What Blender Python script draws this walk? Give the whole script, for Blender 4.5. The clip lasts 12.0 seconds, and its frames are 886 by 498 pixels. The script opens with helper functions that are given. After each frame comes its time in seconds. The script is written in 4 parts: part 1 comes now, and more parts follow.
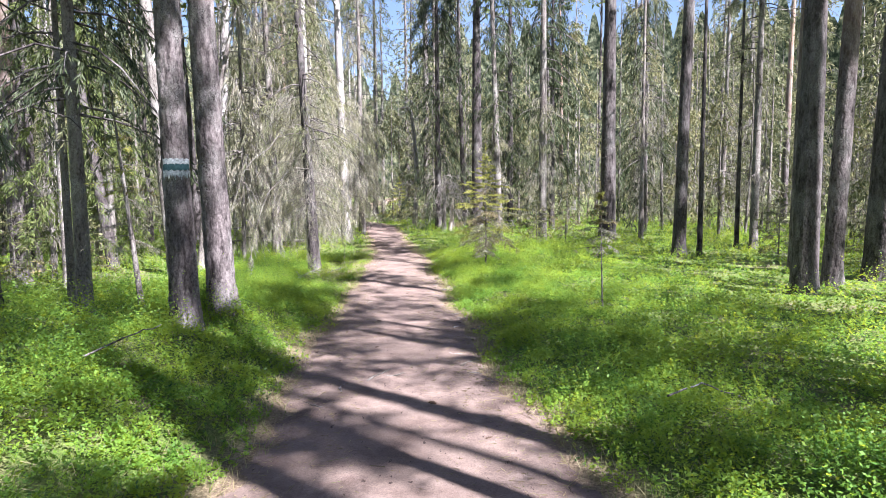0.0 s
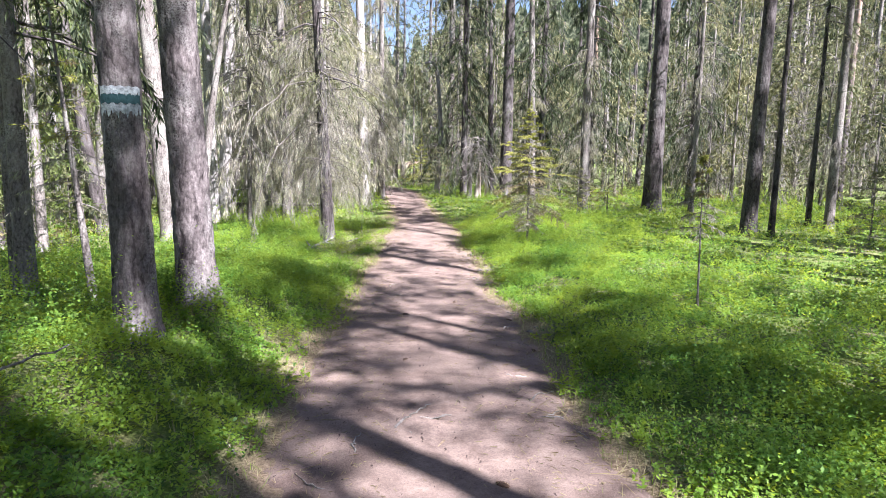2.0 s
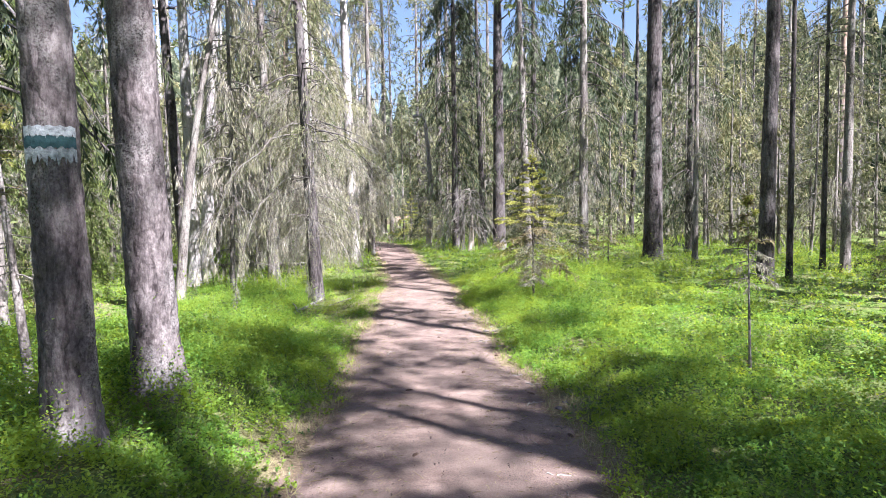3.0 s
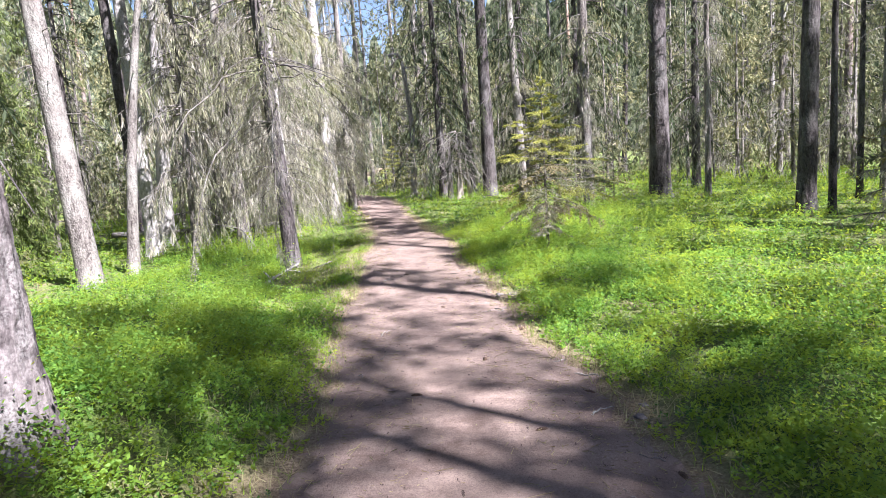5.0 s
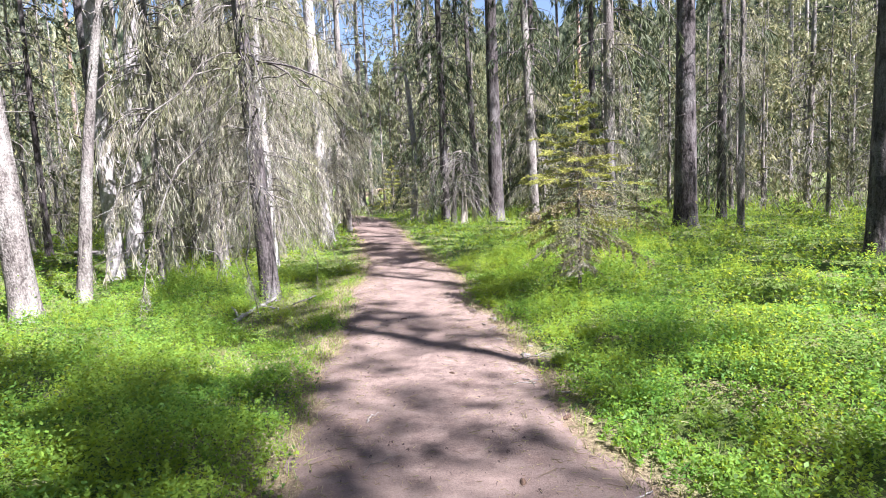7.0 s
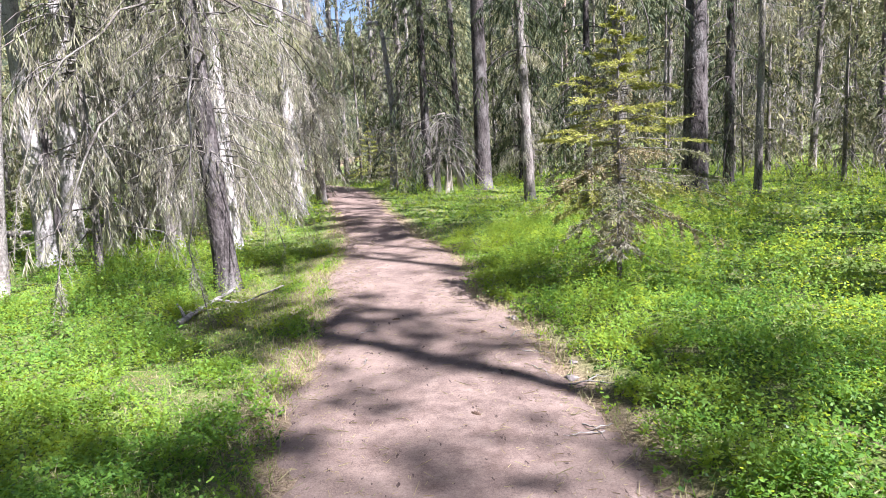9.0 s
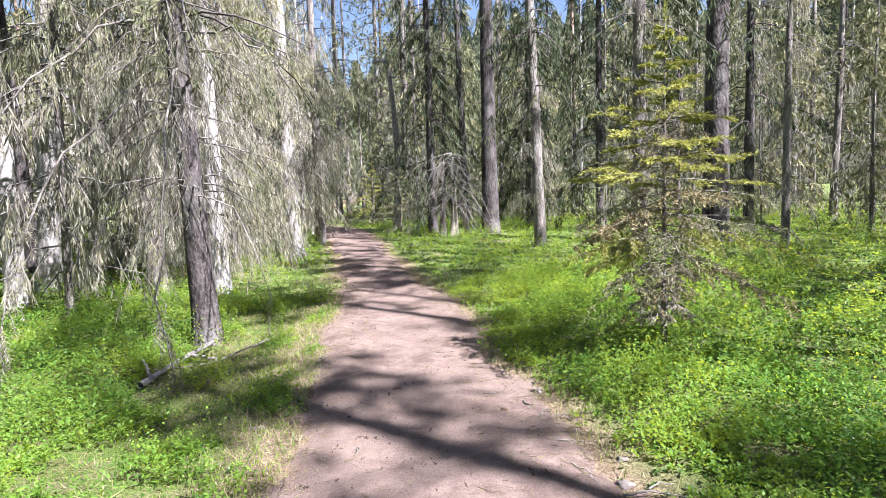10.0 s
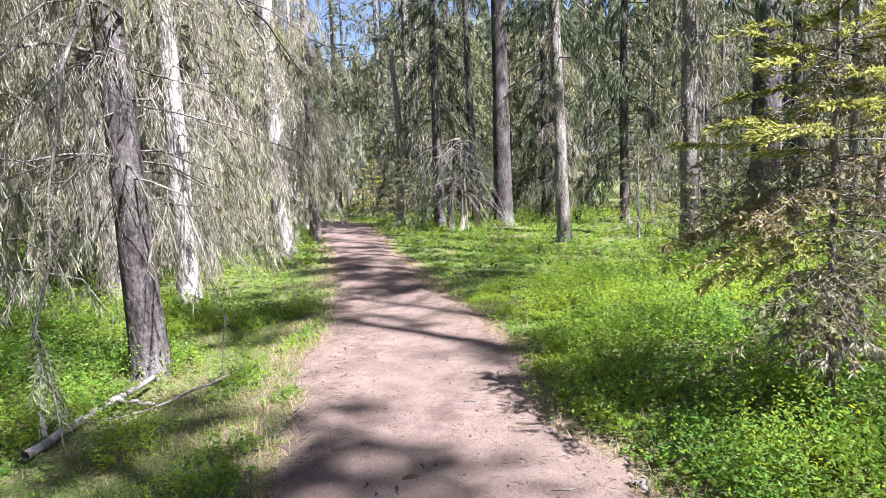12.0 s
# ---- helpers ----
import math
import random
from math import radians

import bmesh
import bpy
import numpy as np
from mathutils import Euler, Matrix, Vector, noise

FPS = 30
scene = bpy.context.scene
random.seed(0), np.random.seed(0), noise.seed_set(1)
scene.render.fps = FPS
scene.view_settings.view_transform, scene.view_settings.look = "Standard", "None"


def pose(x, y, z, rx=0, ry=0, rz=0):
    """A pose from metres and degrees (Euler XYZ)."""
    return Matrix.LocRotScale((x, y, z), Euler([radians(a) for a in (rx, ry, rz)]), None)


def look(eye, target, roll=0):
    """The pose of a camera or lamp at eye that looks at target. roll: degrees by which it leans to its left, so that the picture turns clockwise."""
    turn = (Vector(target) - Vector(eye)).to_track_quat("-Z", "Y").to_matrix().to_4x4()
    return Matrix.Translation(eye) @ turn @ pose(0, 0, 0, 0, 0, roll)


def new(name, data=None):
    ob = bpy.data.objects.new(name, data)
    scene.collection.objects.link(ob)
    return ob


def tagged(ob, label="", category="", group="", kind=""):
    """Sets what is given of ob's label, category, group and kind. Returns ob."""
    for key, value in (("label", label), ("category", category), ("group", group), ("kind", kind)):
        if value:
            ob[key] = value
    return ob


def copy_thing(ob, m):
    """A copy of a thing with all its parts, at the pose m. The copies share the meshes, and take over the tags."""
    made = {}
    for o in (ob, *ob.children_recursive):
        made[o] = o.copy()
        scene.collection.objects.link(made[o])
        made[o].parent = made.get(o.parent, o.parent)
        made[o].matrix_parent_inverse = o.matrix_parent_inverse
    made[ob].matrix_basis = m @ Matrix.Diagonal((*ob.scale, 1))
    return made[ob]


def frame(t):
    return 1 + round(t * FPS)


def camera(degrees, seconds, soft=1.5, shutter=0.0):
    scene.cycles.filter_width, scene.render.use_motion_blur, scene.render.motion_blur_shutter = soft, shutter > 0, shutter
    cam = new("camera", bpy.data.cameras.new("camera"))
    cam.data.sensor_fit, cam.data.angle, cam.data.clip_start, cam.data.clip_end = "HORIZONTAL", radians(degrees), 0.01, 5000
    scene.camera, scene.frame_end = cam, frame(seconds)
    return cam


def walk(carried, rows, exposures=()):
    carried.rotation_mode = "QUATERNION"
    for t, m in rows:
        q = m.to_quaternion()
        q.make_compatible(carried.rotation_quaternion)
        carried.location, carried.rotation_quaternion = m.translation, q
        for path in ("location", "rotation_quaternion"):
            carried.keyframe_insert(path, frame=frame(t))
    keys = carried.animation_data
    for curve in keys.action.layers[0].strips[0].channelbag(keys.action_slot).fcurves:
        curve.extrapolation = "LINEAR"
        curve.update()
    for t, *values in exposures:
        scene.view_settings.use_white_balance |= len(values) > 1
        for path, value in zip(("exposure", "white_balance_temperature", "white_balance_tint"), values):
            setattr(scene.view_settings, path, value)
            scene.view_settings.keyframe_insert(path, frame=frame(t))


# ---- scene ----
cam = camera(67.9, 12.0, 0.9)
METRES, EYE, TILT, LEAN, TURN = 12.0, 1.62, 0.0, 0.0, 0.0
ROWS = [
    (0.0, 0.0, 0.0, 0.0, -0.05, -5.61, 0.54),
    (0.5, -0.0031, 0.0527, -0.0023, -0.52, -0.84, 2.76),
    (1.0, -0.0091, 0.0963, -0.0042, 1.9, -4.51, 1.45),
    (1.5, -0.0212, 0.1379, -0.0059, -1.47, -6.0, 1.94),
    (2.0, -0.0293, 0.1826, -0.0095, 1.52, -8.6, -0.85),
    (2.5, -0.0398, 0.2222, -0.0128, -0.01, -7.42, 0.75),
    (3.0, -0.0459, 0.2662, -0.0143, 0.37, -3.92, 0.86),
    (5.0, -0.0633, 0.4288, -0.0273, -1.41, -8.34, 3.99),
    (5.5, -0.0578, 0.47, -0.0279, -2.36, -8.58, 3.25),
    (6.0, -0.0607, 0.5069, -0.0283, 2.8, -7.96, 3.61),
    (6.5, -0.0674, 0.5452, -0.0297, -0.32, -9.06, 3.5),
    (7.0, -0.0706, 0.586, -0.0319, -1.4, -6.42, 2.3),
    (9.0, -0.0877, 0.7384, -0.0394, -3.59, -9.26, 2.92),
    (9.5, -0.0889, 0.7811, -0.0408, -3.75, -4.62, 1.73),
    (10.0, -0.0901, 0.8204, -0.0427, -3.3, -5.64, 1.78),
    (10.5, -0.0959, 0.8592, -0.0467, -4.23, -5.98, 2.7),
    (11.0, -0.0944, 0.899, -0.049, -3.24, -6.28, 1.68),
    (11.5, -0.0947, 0.9403, -0.0517, -3.55, -5.41, 0.52),
    (12.0, -0.0965, 0.9838, -0.0542, -3.19, -6.15, 2.06),
]
walk(cam, [(t, pose(0, 0, EYE, TILT, LEAN, TURN) @ pose(METRES * x, METRES * y, METRES * z, 90 + pitch, roll, yaw)) for t, x, y, z, yaw, pitch, roll in ROWS], [(0.0, 2.4, 5900, 22), (7.0, 2.3, 5900, 22), (9.0, 2.22, 5900, 22), (12.0, 2.22, 5900, 22)])

# ---- world, sun, exposure ----
SUN = Vector((0.735, -0.68, 0.0)).normalized() * math.cos(radians(52)) + Vector((0, 0, math.sin(radians(52))))
world = bpy.data.worlds.new("sky")
scene.world = world
world.use_nodes = True
wn = world.node_tree
sky = wn.nodes.new("ShaderNodeTexSky")
sky.sky_type = "NISHITA"
sky.sun_disc = False
sky.sun_elevation = radians(52)
sky.sun_rotation = math.atan2(SUN.x, SUN.y)
wn.nodes["Background"].inputs["Strength"].default_value = 0.041
wn.links.new(sky.outputs["Color"], wn.nodes["Background"].inputs["Color"])
sun_data = bpy.data.lights.new("sun", "SUN")
sun_data.energy, sun_data.angle, sun_data.color = 5.0, radians(0.6), (1.0, 0.965, 0.91)
sun = new("sun", sun_data)
sun.matrix_world = look(SUN * 60, (0, 0, 0))


# ---- materials ----
class Mat:
    """A node material with a few short helpers."""

    def __init__(self, name):
        self.m = bpy.data.materials.new(name)
        self.m.use_nodes = True
        self.t = self.m.node_tree
        self.bsdf = self.t.nodes["Principled BSDF"]
        self.out = self.t.nodes["Material Output"]
        self.coord = self.n("ShaderNodeTexCoord")

    def n(self, kind, **values):
        node = self.t.nodes.new(kind)
        for key, value in values.items():
            node.inputs[key.replace("_", " ")].default_value = value
        return node

    def link(self, a, b):
        self.t.links.new(a, b)

    def space(self, scale=(1, 1, 1)):
        mapping = self.n("ShaderNodeMapping", Scale=scale)
        self.link(self.coord.outputs["Object"], mapping.inputs["Vector"])
        return mapping.outputs["Vector"]

    def noise(self, scale, detail=4.0, rough=0.6, stretch=(1, 1, 1)):
        node = self.n("ShaderNodeTexNoise", Scale=scale, Detail=detail, Roughness=rough)
        self.link(self.space(stretch), node.inputs["Vector"])
        return node.outputs["Fac"]

    def voronoi(self, scale, stretch=(1, 1, 1), feature="F1"):
        node = self.n("ShaderNodeTexVoronoi", Scale=scale)
        node.feature = feature
        self.link(self.space(stretch), node.inputs["Vector"])
        return node.outputs["Distance"]

    def ramp(self, fac, stops):
        node = self.n("ShaderNodeValToRGB")
        els = node.color_ramp.elements
        while len(els) < len(stops):
            els.new(0.5)
        for e, (p, c) in zip(els, stops):
            e.position, e.color = p, (*c, 1) if len(c) == 3 else c
        self.link(fac, node.inputs["Fac"])
        return node.outputs["Color"]

    def grey(self, fac, a, b):
        stops = [(a, (0, 0, 0)), (b, (1, 1, 1))]
        return self.ramp(fac, stops if a < b else stops[::-1])

    def mix(self, fac, a, b, blend="MIX"):
        node = self.t.nodes.new("ShaderNodeMix")
        node.data_type, node.blend_type = "RGBA", blend
        for value, slot in ((fac, 0), (a, 6), (b, 7)):
            if isinstance(value, (int, float)):
                node.inputs[slot].default_value = value
            elif isinstance(value, tuple):
                node.inputs[slot].default_value = (*value, 1)
            else:
                self.link(value, node.inputs[slot])
        return node.outputs[2]

    def island(self):
        return self.t.nodes.new("ShaderNodeNewGeometry").outputs["Random Per Island"]

    def each(self):
        return self.t.nodes.new("ShaderNodeObjectInfo").outputs["Random"]

    def colour(self, c, rough=0.8, spec=0.3):
        if isinstance(c, tuple):
            self.bsdf.inputs["Base Color"].default_value = (*c, 1)
        else:
            self.link(c, self.bsdf.inputs["Base Color"])
        self.bsdf.inputs["Roughness"].default_value = rough
        self.bsdf.inputs["Specular IOR Level"].default_value = spec
        self.last = c
        return self

    def bump(self, height, strength=0.5, distance=0.02):
        node = self.n("ShaderNodeBump", Strength=strength, Distance=distance)
        self.link(height, node.inputs["Height"])
        self.link(node.outputs["Normal"], self.bsdf.inputs["Normal"])
        return self

    def thin(self, amount, tint=None):
        """Light passes through the leaf; tint is what the leaf lets pass."""
        tr = self.n("ShaderNodeBsdfTranslucent")
        if tint:
            self.last = self.mix(1.0, self.last, tint, "MULTIPLY")
        if isinstance(self.last, tuple):
            tr.inputs["Color"].default_value = (*self.last, 1)
        else:
            self.link(self.last, tr.inputs["Color"])
        mixed = self.n("ShaderNodeMixShader", Fac=amount)
        self.link(self.bsdf.outputs[0], mixed.inputs[1])
        self.link(tr.outputs[0], mixed.inputs[2])
        self.link(mixed.outputs[0], self.out.inputs["Surface"])
        return self


def bark(name, dark, mid, light, lichen, amount, plate=26.0, tall=0.4, orange=None):
    """Scaly bark: flakes with dark broken seams, fine grain, patches of lichen."""
    m = Mat(name)
    warp = m.n("ShaderNodeTexNoise", Scale=9.0, Detail=3.0)
    m.link(m.coord.outputs["Object"], warp.inputs["Vector"])
    bent = m.n("ShaderNodeVectorMath")
    bent.operation = "MULTIPLY_ADD"
    bent.inputs[1].default_value = (0.09, 0.09, 0.09)
    m.link(warp.outputs["Color"], bent.inputs[0])
    m.link(m.space((1, 1, tall)), bent.inputs[2])
    flakes = m.n("ShaderNodeTexVoronoi", Scale=plate)
    flakes.feature = "F1"
    m.link(bent.outputs[0], flakes.inputs["Vector"])
    fine = m.noise(48, 6, 0.75, (1, 1, 0.6))
    streak = m.noise(11, 5, 0.7, (1, 1, 0.22))
    patch = m.noise(2.3, 5, 0.65, (1, 1, 0.6))
    grain = m.mix(0.5, fine, streak)
    c = m.ramp(grain, [(0.34, dark), (0.5, mid), (0.66, light)])
    seam = m.mix(1.0, m.grey(flakes.outputs["Distance"], 0.5, 0.75), m.grey(streak, 0.62, 0.4), "MULTIPLY")
    c = m.mix(seam, c, dark)
    if orange:
        sep = m.n("ShaderNodeSeparateXYZ")
        m.link(m.coord.outputs["Object"], sep.inputs[0])
        up = m.n("ShaderNodeMapRange")
        up.inputs["From Min"].default_value, up.inputs["From Max"].default_value = 3.5, 8.0
        m.link(sep.outputs["Z"], up.inputs["Value"])
        c = m.mix(up.outputs[0], c, m.mix(fine, orange, light))
    spots = m.mix(1.0, m.grey(patch, 0.48, 0.62), m.grey(m.noise(70, 3), 0.4, 0.58), "MULTIPLY")
    c = m.mix(m.mix(1.0, spots, (amount,) * 3, "MULTIPLY"), c, lichen)
    m.colour(c, 0.9, 0.15)
    m.bump(m.mix(0.5, m.grey(flakes.outputs["Distance"], 0.8, 0.2), grain), 0.8, 0.018)
    return m.m


bark_spruce = bark("bark_spruce", (0.05, 0.042, 0.038), (0.165, 0.147, 0.133), (0.30, 0.275, 0.25), (0.42, 0.42, 0.37), 0.7, 34, 0.6)
bark_pine = bark("bark_pine", (0.026, 0.021, 0.021), (0.115, 0.098, 0.095), (0.25, 0.222, 0.212), (0.36, 0.35, 0.325), 0.55, 22, 0.35, (0.36, 0.20, 0.11))
# dark and pale bark also stand in for shade and sun on the trunks
bark_shade_dark = bark("bark_shade_dark", (0.02, 0.017, 0.017), (0.07, 0.06, 0.058), (0.165, 0.148, 0.143), (0.27, 0.265, 0.25), 0.5, 22, 0.4)
bark_sun_pale = bark("bark_sun_pale", (0.15, 0.137, 0.13), (0.33, 0.31, 0.295), (0.48, 0.46, 0.44), (0.50, 0.49, 0.46), 0.6, 26, 0.5)


def foliage(name, cols, thin, rough=0.65, patchy=None, scale=0.6, vary=(0.72, 0.74, 0.6), tint=None):
    m = Mat(name)
    n = len(cols) - 1
    c = m.ramp(m.island(), [(i / max(n, 1), col) for i, col in enumerate(cols)])
    if patchy:
        # on bilberry the yellow patches stand in for sunlight; the next ones darken at random
        c = m.mix(m.grey(m.noise(scale, 3, 0.6), 0.42, 0.6), c, m.mix(0.75, c, patchy))
        c = m.mix(m.grey(m.noise(scale * 2.6, 3, 0.6), 0.5, 0.62), c, m.mix(1.0, c, (0.62, 0.7, 0.6), "MULTIPLY"))
    c = m.mix(m.mix(1.0, m.each(), (0.8,) * 3, "MULTIPLY"), c, m.mix(1.0, c, vary, "MULTIPLY"))
    m.colour(c, rough, 0.25)
    return m.thin(thin, tint).m


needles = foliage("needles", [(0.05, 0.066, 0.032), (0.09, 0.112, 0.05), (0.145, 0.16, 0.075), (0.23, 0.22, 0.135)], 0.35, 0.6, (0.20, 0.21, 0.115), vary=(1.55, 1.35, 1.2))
# darker needle copy: the shade on these spruces is put into the colour
needles_shade = foliage("needles_shade", [(0.022, 0.036, 0.02), (0.042, 0.062, 0.032), (0.07, 0.092, 0.044), (0.125, 0.14, 0.08)], 0.25, 0.6, (0.10, 0.12, 0.06))
needles_pine = foliage("needles_pine", [(0.08, 0.115, 0.04), (0.125, 0.16, 0.05), (0.18, 0.21, 0.065)], 0.35, 0.6)
needles_young = foliage("needles_young", [(0.24, 0.26, 0.055), (0.34, 0.36, 0.075), (0.43, 0.43, 0.11), (0.26, 0.25, 0.07)], 0.45, 0.6)
needles_dead = foliage("needles_dead", [(0.16, 0.12, 0.06), (0.24, 0.19, 0.10), (0.30, 0.26, 0.13), (0.12, 0.13, 0.05)], 0.25, 0.8)
lichen = foliage("hanging_lichen", [(0.17, 0.145, 0.11), (0.40, 0.365, 0.31), (0.58, 0.55, 0.48), (0.29, 0.26, 0.19)], 0.4, 0.9, (0.36, 0.36, 0.20))
dead_wood = bark("dead_wood", (0.05, 0.044, 0.038), (0.15, 0.135, 0.12), (0.28, 0.265, 0.235), (0.40, 0.39, 0.35), 0.6, 30, 0.3)
leaf_bilberry = foliage("leaf_bilberry", [(0.08, 0.20, 0.042), (0.135, 0.285, 0.056), (0.20, 0.37, 0.066), (0.10, 0.235, 0.048)], 0.6, 0.5, (0.25, 0.39, 0.06), 1.1, (0.88, 0.92, 0.85), (2.2, 1.42, 0.6))
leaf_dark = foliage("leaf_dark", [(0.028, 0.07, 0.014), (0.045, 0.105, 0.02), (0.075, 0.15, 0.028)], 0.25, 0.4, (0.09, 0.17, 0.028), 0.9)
straw = foliage("dry_grass", [(0.32, 0.27, 0.15), (0.42, 0.37, 0.22), (0.25, 0.26, 0.10), (0.2, 0.26, 0.07)], 0.3, 0.8)


def floor_material():
    m = Mat("forest_floor")
    big = m.noise(0.5, 5, 0.65)
    mid = m.noise(3.2, 5, 0.7)
    fine = m.noise(45, 5, 0.75)
    moss = m.ramp(fine, [(0.3, (0.035, 0.055, 0.014)), (0.5, (0.09, 0.14, 0.03)), (0.72, (0.18, 0.24, 0.055))])
    litter = m.ramp(fine, [(0.3, (0.07, 0.05, 0.035)), (0.5, (0.20, 0.15, 0.10)), (0.72, (0.36, 0.29, 0.20))])
    both = m.mix(0.5, m.grey(big, 0.5, 0.68), m.grey(mid, 0.48, 0.66))
    verge = m.t.nodes.new("ShaderNodeAttribute")
    verge.attribute_name = "verge"
    both = m.mix(m.grey(verge.outputs["Fac"], 0.4, 0.05), both, (1, 1, 1))
    m.colour(m.mix(both, moss, litter), 0.95, 0.1)
    return m.bump(m.mix(0.5, fine, mid), 1.0, 0.05).m


def path_material():
    m = Mat("trodden_soil")
    big = m.noise(0.9, 5, 0.6)
    mid = m.noise(6.0, 6, 0.7)
    fine = m.noise(70, 6, 0.8)
    grit = m.voronoi(85)
    soil = m.ramp(mid, [(0.28, (0.09, 0.066, 0.055)), (0.5, (0.164, 0.124, 0.105)), (0.72, (0.245, 0.192, 0.163))])
    soil = m.mix(m.grey(big, 0.4, 0.68), soil, (0.19, 0.146, 0.122))
    verge = m.t.nodes.new("ShaderNodeAttribute")
    verge.attribute_name = "verge"
    add = m.n("ShaderNodeMath")
    m.link(verge.outputs["Fac"], add.inputs[0])
    m.link(mid, add.inputs[1])
    litter = m.ramp(fine, [(0.3, (0.05, 0.036, 0.026)), (0.5, (0.15, 0.11, 0.08)), (0.7, (0.30, 0.24, 0.17))])
    soil = m.mix(m.grey(add.outputs[0], 1.2, 1.5), soil, litter)
    soil = m.mix(0.7, soil, m.ramp(fine, [(0.3, (0.4, 0.37, 0.35)), (0.5, (0.95, 0.93, 0.93)), (0.72, (1.35, 1.32, 1.3))]), "MULTIPLY")
    soil = m.mix(0.6, soil, m.ramp(m.noise(2.4, 4, 0.65), [(0.35, (0.68, 0.64, 0.62)), (0.5, (1.0, 1.0, 1.0)), (0.66, (1.25, 1.25, 1.22))]), "MULTIPLY")
    flecks = m.noise(26, 3, 0.6, (1, 0.35, 1))
    soil = m.mix(m.grey(flecks, 0.66, 0.7), soil, (0.05, 0.035, 0.03))
    soil = m.mix(m.grey(grit, 0.16, 0.08), soil, (0.25, 0.20, 0.175))
    m.colour(soil, 0.95, 0.1)
    return m.bump(m.mix(0.5, mid, fine), 0.8, 0.03).m


floor_mat, path_mat = floor_material(), path_material()


def plain(name, a, b, scale, rough=0.85):
    m = Mat(name)
    c = m.ramp(m.noise(scale, 5, 0.7), [(0.35, a), (0.65, b)])
    m.colour(c, rough, 0.2)
    return m.bump(m.noise(scale * 2, 4), 0.5, 0.01).m


paint_white = plain("worn_white_paint", (0.17, 0.19, 0.19), (0.50, 0.55, 0.56), 30)
paint_teal = plain("dark_teal_paint", (0.02, 0.05, 0.055), (0.05, 0.11, 0.115), 16)
stone_mat = plain("grey_stone", (0.08, 0.07, 0.065), (0.20, 0.175, 0.16), 18)
cone_mat = plain("spruce_cone", (0.035, 0.022, 0.016), (0.11, 0.07, 0.045), 60)
weathered_wood = plain("weathered_wood", (0.11, 0.102, 0.092), (0.33, 0.31, 0.28), 22)
peeled_wood = plain("peeled_wood", (0.24, 0.20, 0.16), (0.46, 0.41, 0.35), 14)
def far_material():
    m = Mat("far_woods")
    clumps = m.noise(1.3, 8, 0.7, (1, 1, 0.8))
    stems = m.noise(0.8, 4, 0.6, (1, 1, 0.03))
    # shaded gaps and sunlit clumps are painted into the colour of the flat ring
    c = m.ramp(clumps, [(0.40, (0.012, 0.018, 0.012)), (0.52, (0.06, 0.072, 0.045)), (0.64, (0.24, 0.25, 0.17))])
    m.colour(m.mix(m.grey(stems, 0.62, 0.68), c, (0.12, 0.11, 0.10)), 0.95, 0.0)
    return m.m


far_mat = far_material()


# ---- mesh helpers ----
def mesh(name, verts, faces, mat, smooth=False):
    """A mesh from an array of places and an array of faces, all with the same number of corners."""
    verts, faces = np.asarray(verts, dtype=np.float32).reshape(-1, 3), np.asarray(faces, dtype=np.int32)
    me = bpy.data.meshes.new(name)
    k = faces.shape[1]
    me.vertices.add(len(verts))
    me.vertices.foreach_set("co", verts.ravel())
    me.loops.add(faces.size)
    me.loops.foreach_set("vertex_index", faces.ravel())
    me.polygons.add(len(faces))
    me.polygons.foreach_set("loop_start", np.arange(0, faces.size, k, dtype=np.int32))
    if smooth:
        me.polygons.foreach_set("use_smooth", np.ones(len(faces), dtype=bool))
    me.update(calc_edges=True)
    me.validate()
    me.materials.append(mat)
    return me


def part(name, me, parent=None, label=""):
    ob = new(name, me)
    if parent:
        ob.parent = parent
    if label:
        ob["label"] = label
    return ob


def stuff(name, me, parent, label=""):
    """A part whose pieces are too many and too small to pick apart."""
    return tagged(part(name, me, parent, label), kind="stuff")


def unit(v):
    return v / np.maximum(np.linalg.norm(v, axis=-1, keepdims=True), 1e-9)


def grid_faces(rows, cols, wrap=False):
    a = np.arange(rows * cols).reshape(rows, cols)
    b = np.roll(a, -1, axis=1) if wrap else a
    if wrap:
        return np.stack([a[:-1], b[:-1], b[1:], a[1:]], -1).reshape(-1, 4)
    return np.stack([a[:-1, :-1], a[:-1, 1:], a[1:, 1:], a[1:, :-1]], -1).reshape(-1, 4)


def tubes(P, r0, r1, sides=3):
    """Tapered rods along N lines of K places."""
    N, K, _ = P.shape
    T = unit(np.gradient(P, axis=1))
    up = np.where(np.abs(T[..., 2:3]) > 0.95, np.array([1.0, 0, 0]), np.array([0, 0, 1.0]))
    U = unit(np.cross(T, up))
    V = np.cross(U, T)
    s = np.linspace(0, 1, K)[None, :, None, None]
    rad = np.reshape(r0, (-1, 1, 1, 1)) * (1 - s) + np.reshape(r1, (-1, 1, 1, 1)) * s
    a = np.linspace(0, 2 * np.pi, sides, endpoint=False)
    ring = P[:, :, None] + rad * (U[:, :, None] * np.cos(a)[:, None] + V[:, :, None] * np.sin(a)[:, None])
    one = grid_faces(K, sides, True)
    faces = (one[None] + (np.arange(N) * K * sides)[:, None, None]).reshape(-1, 4)
    return ring.reshape(-1, 3), faces


def join(pieces):
    verts, faces, at = [], [], 0
    for v, f in pieces:
        verts.append(v), faces.append(f + at)
        at += len(v)
    return np.concatenate(verts), np.concatenate(faces)


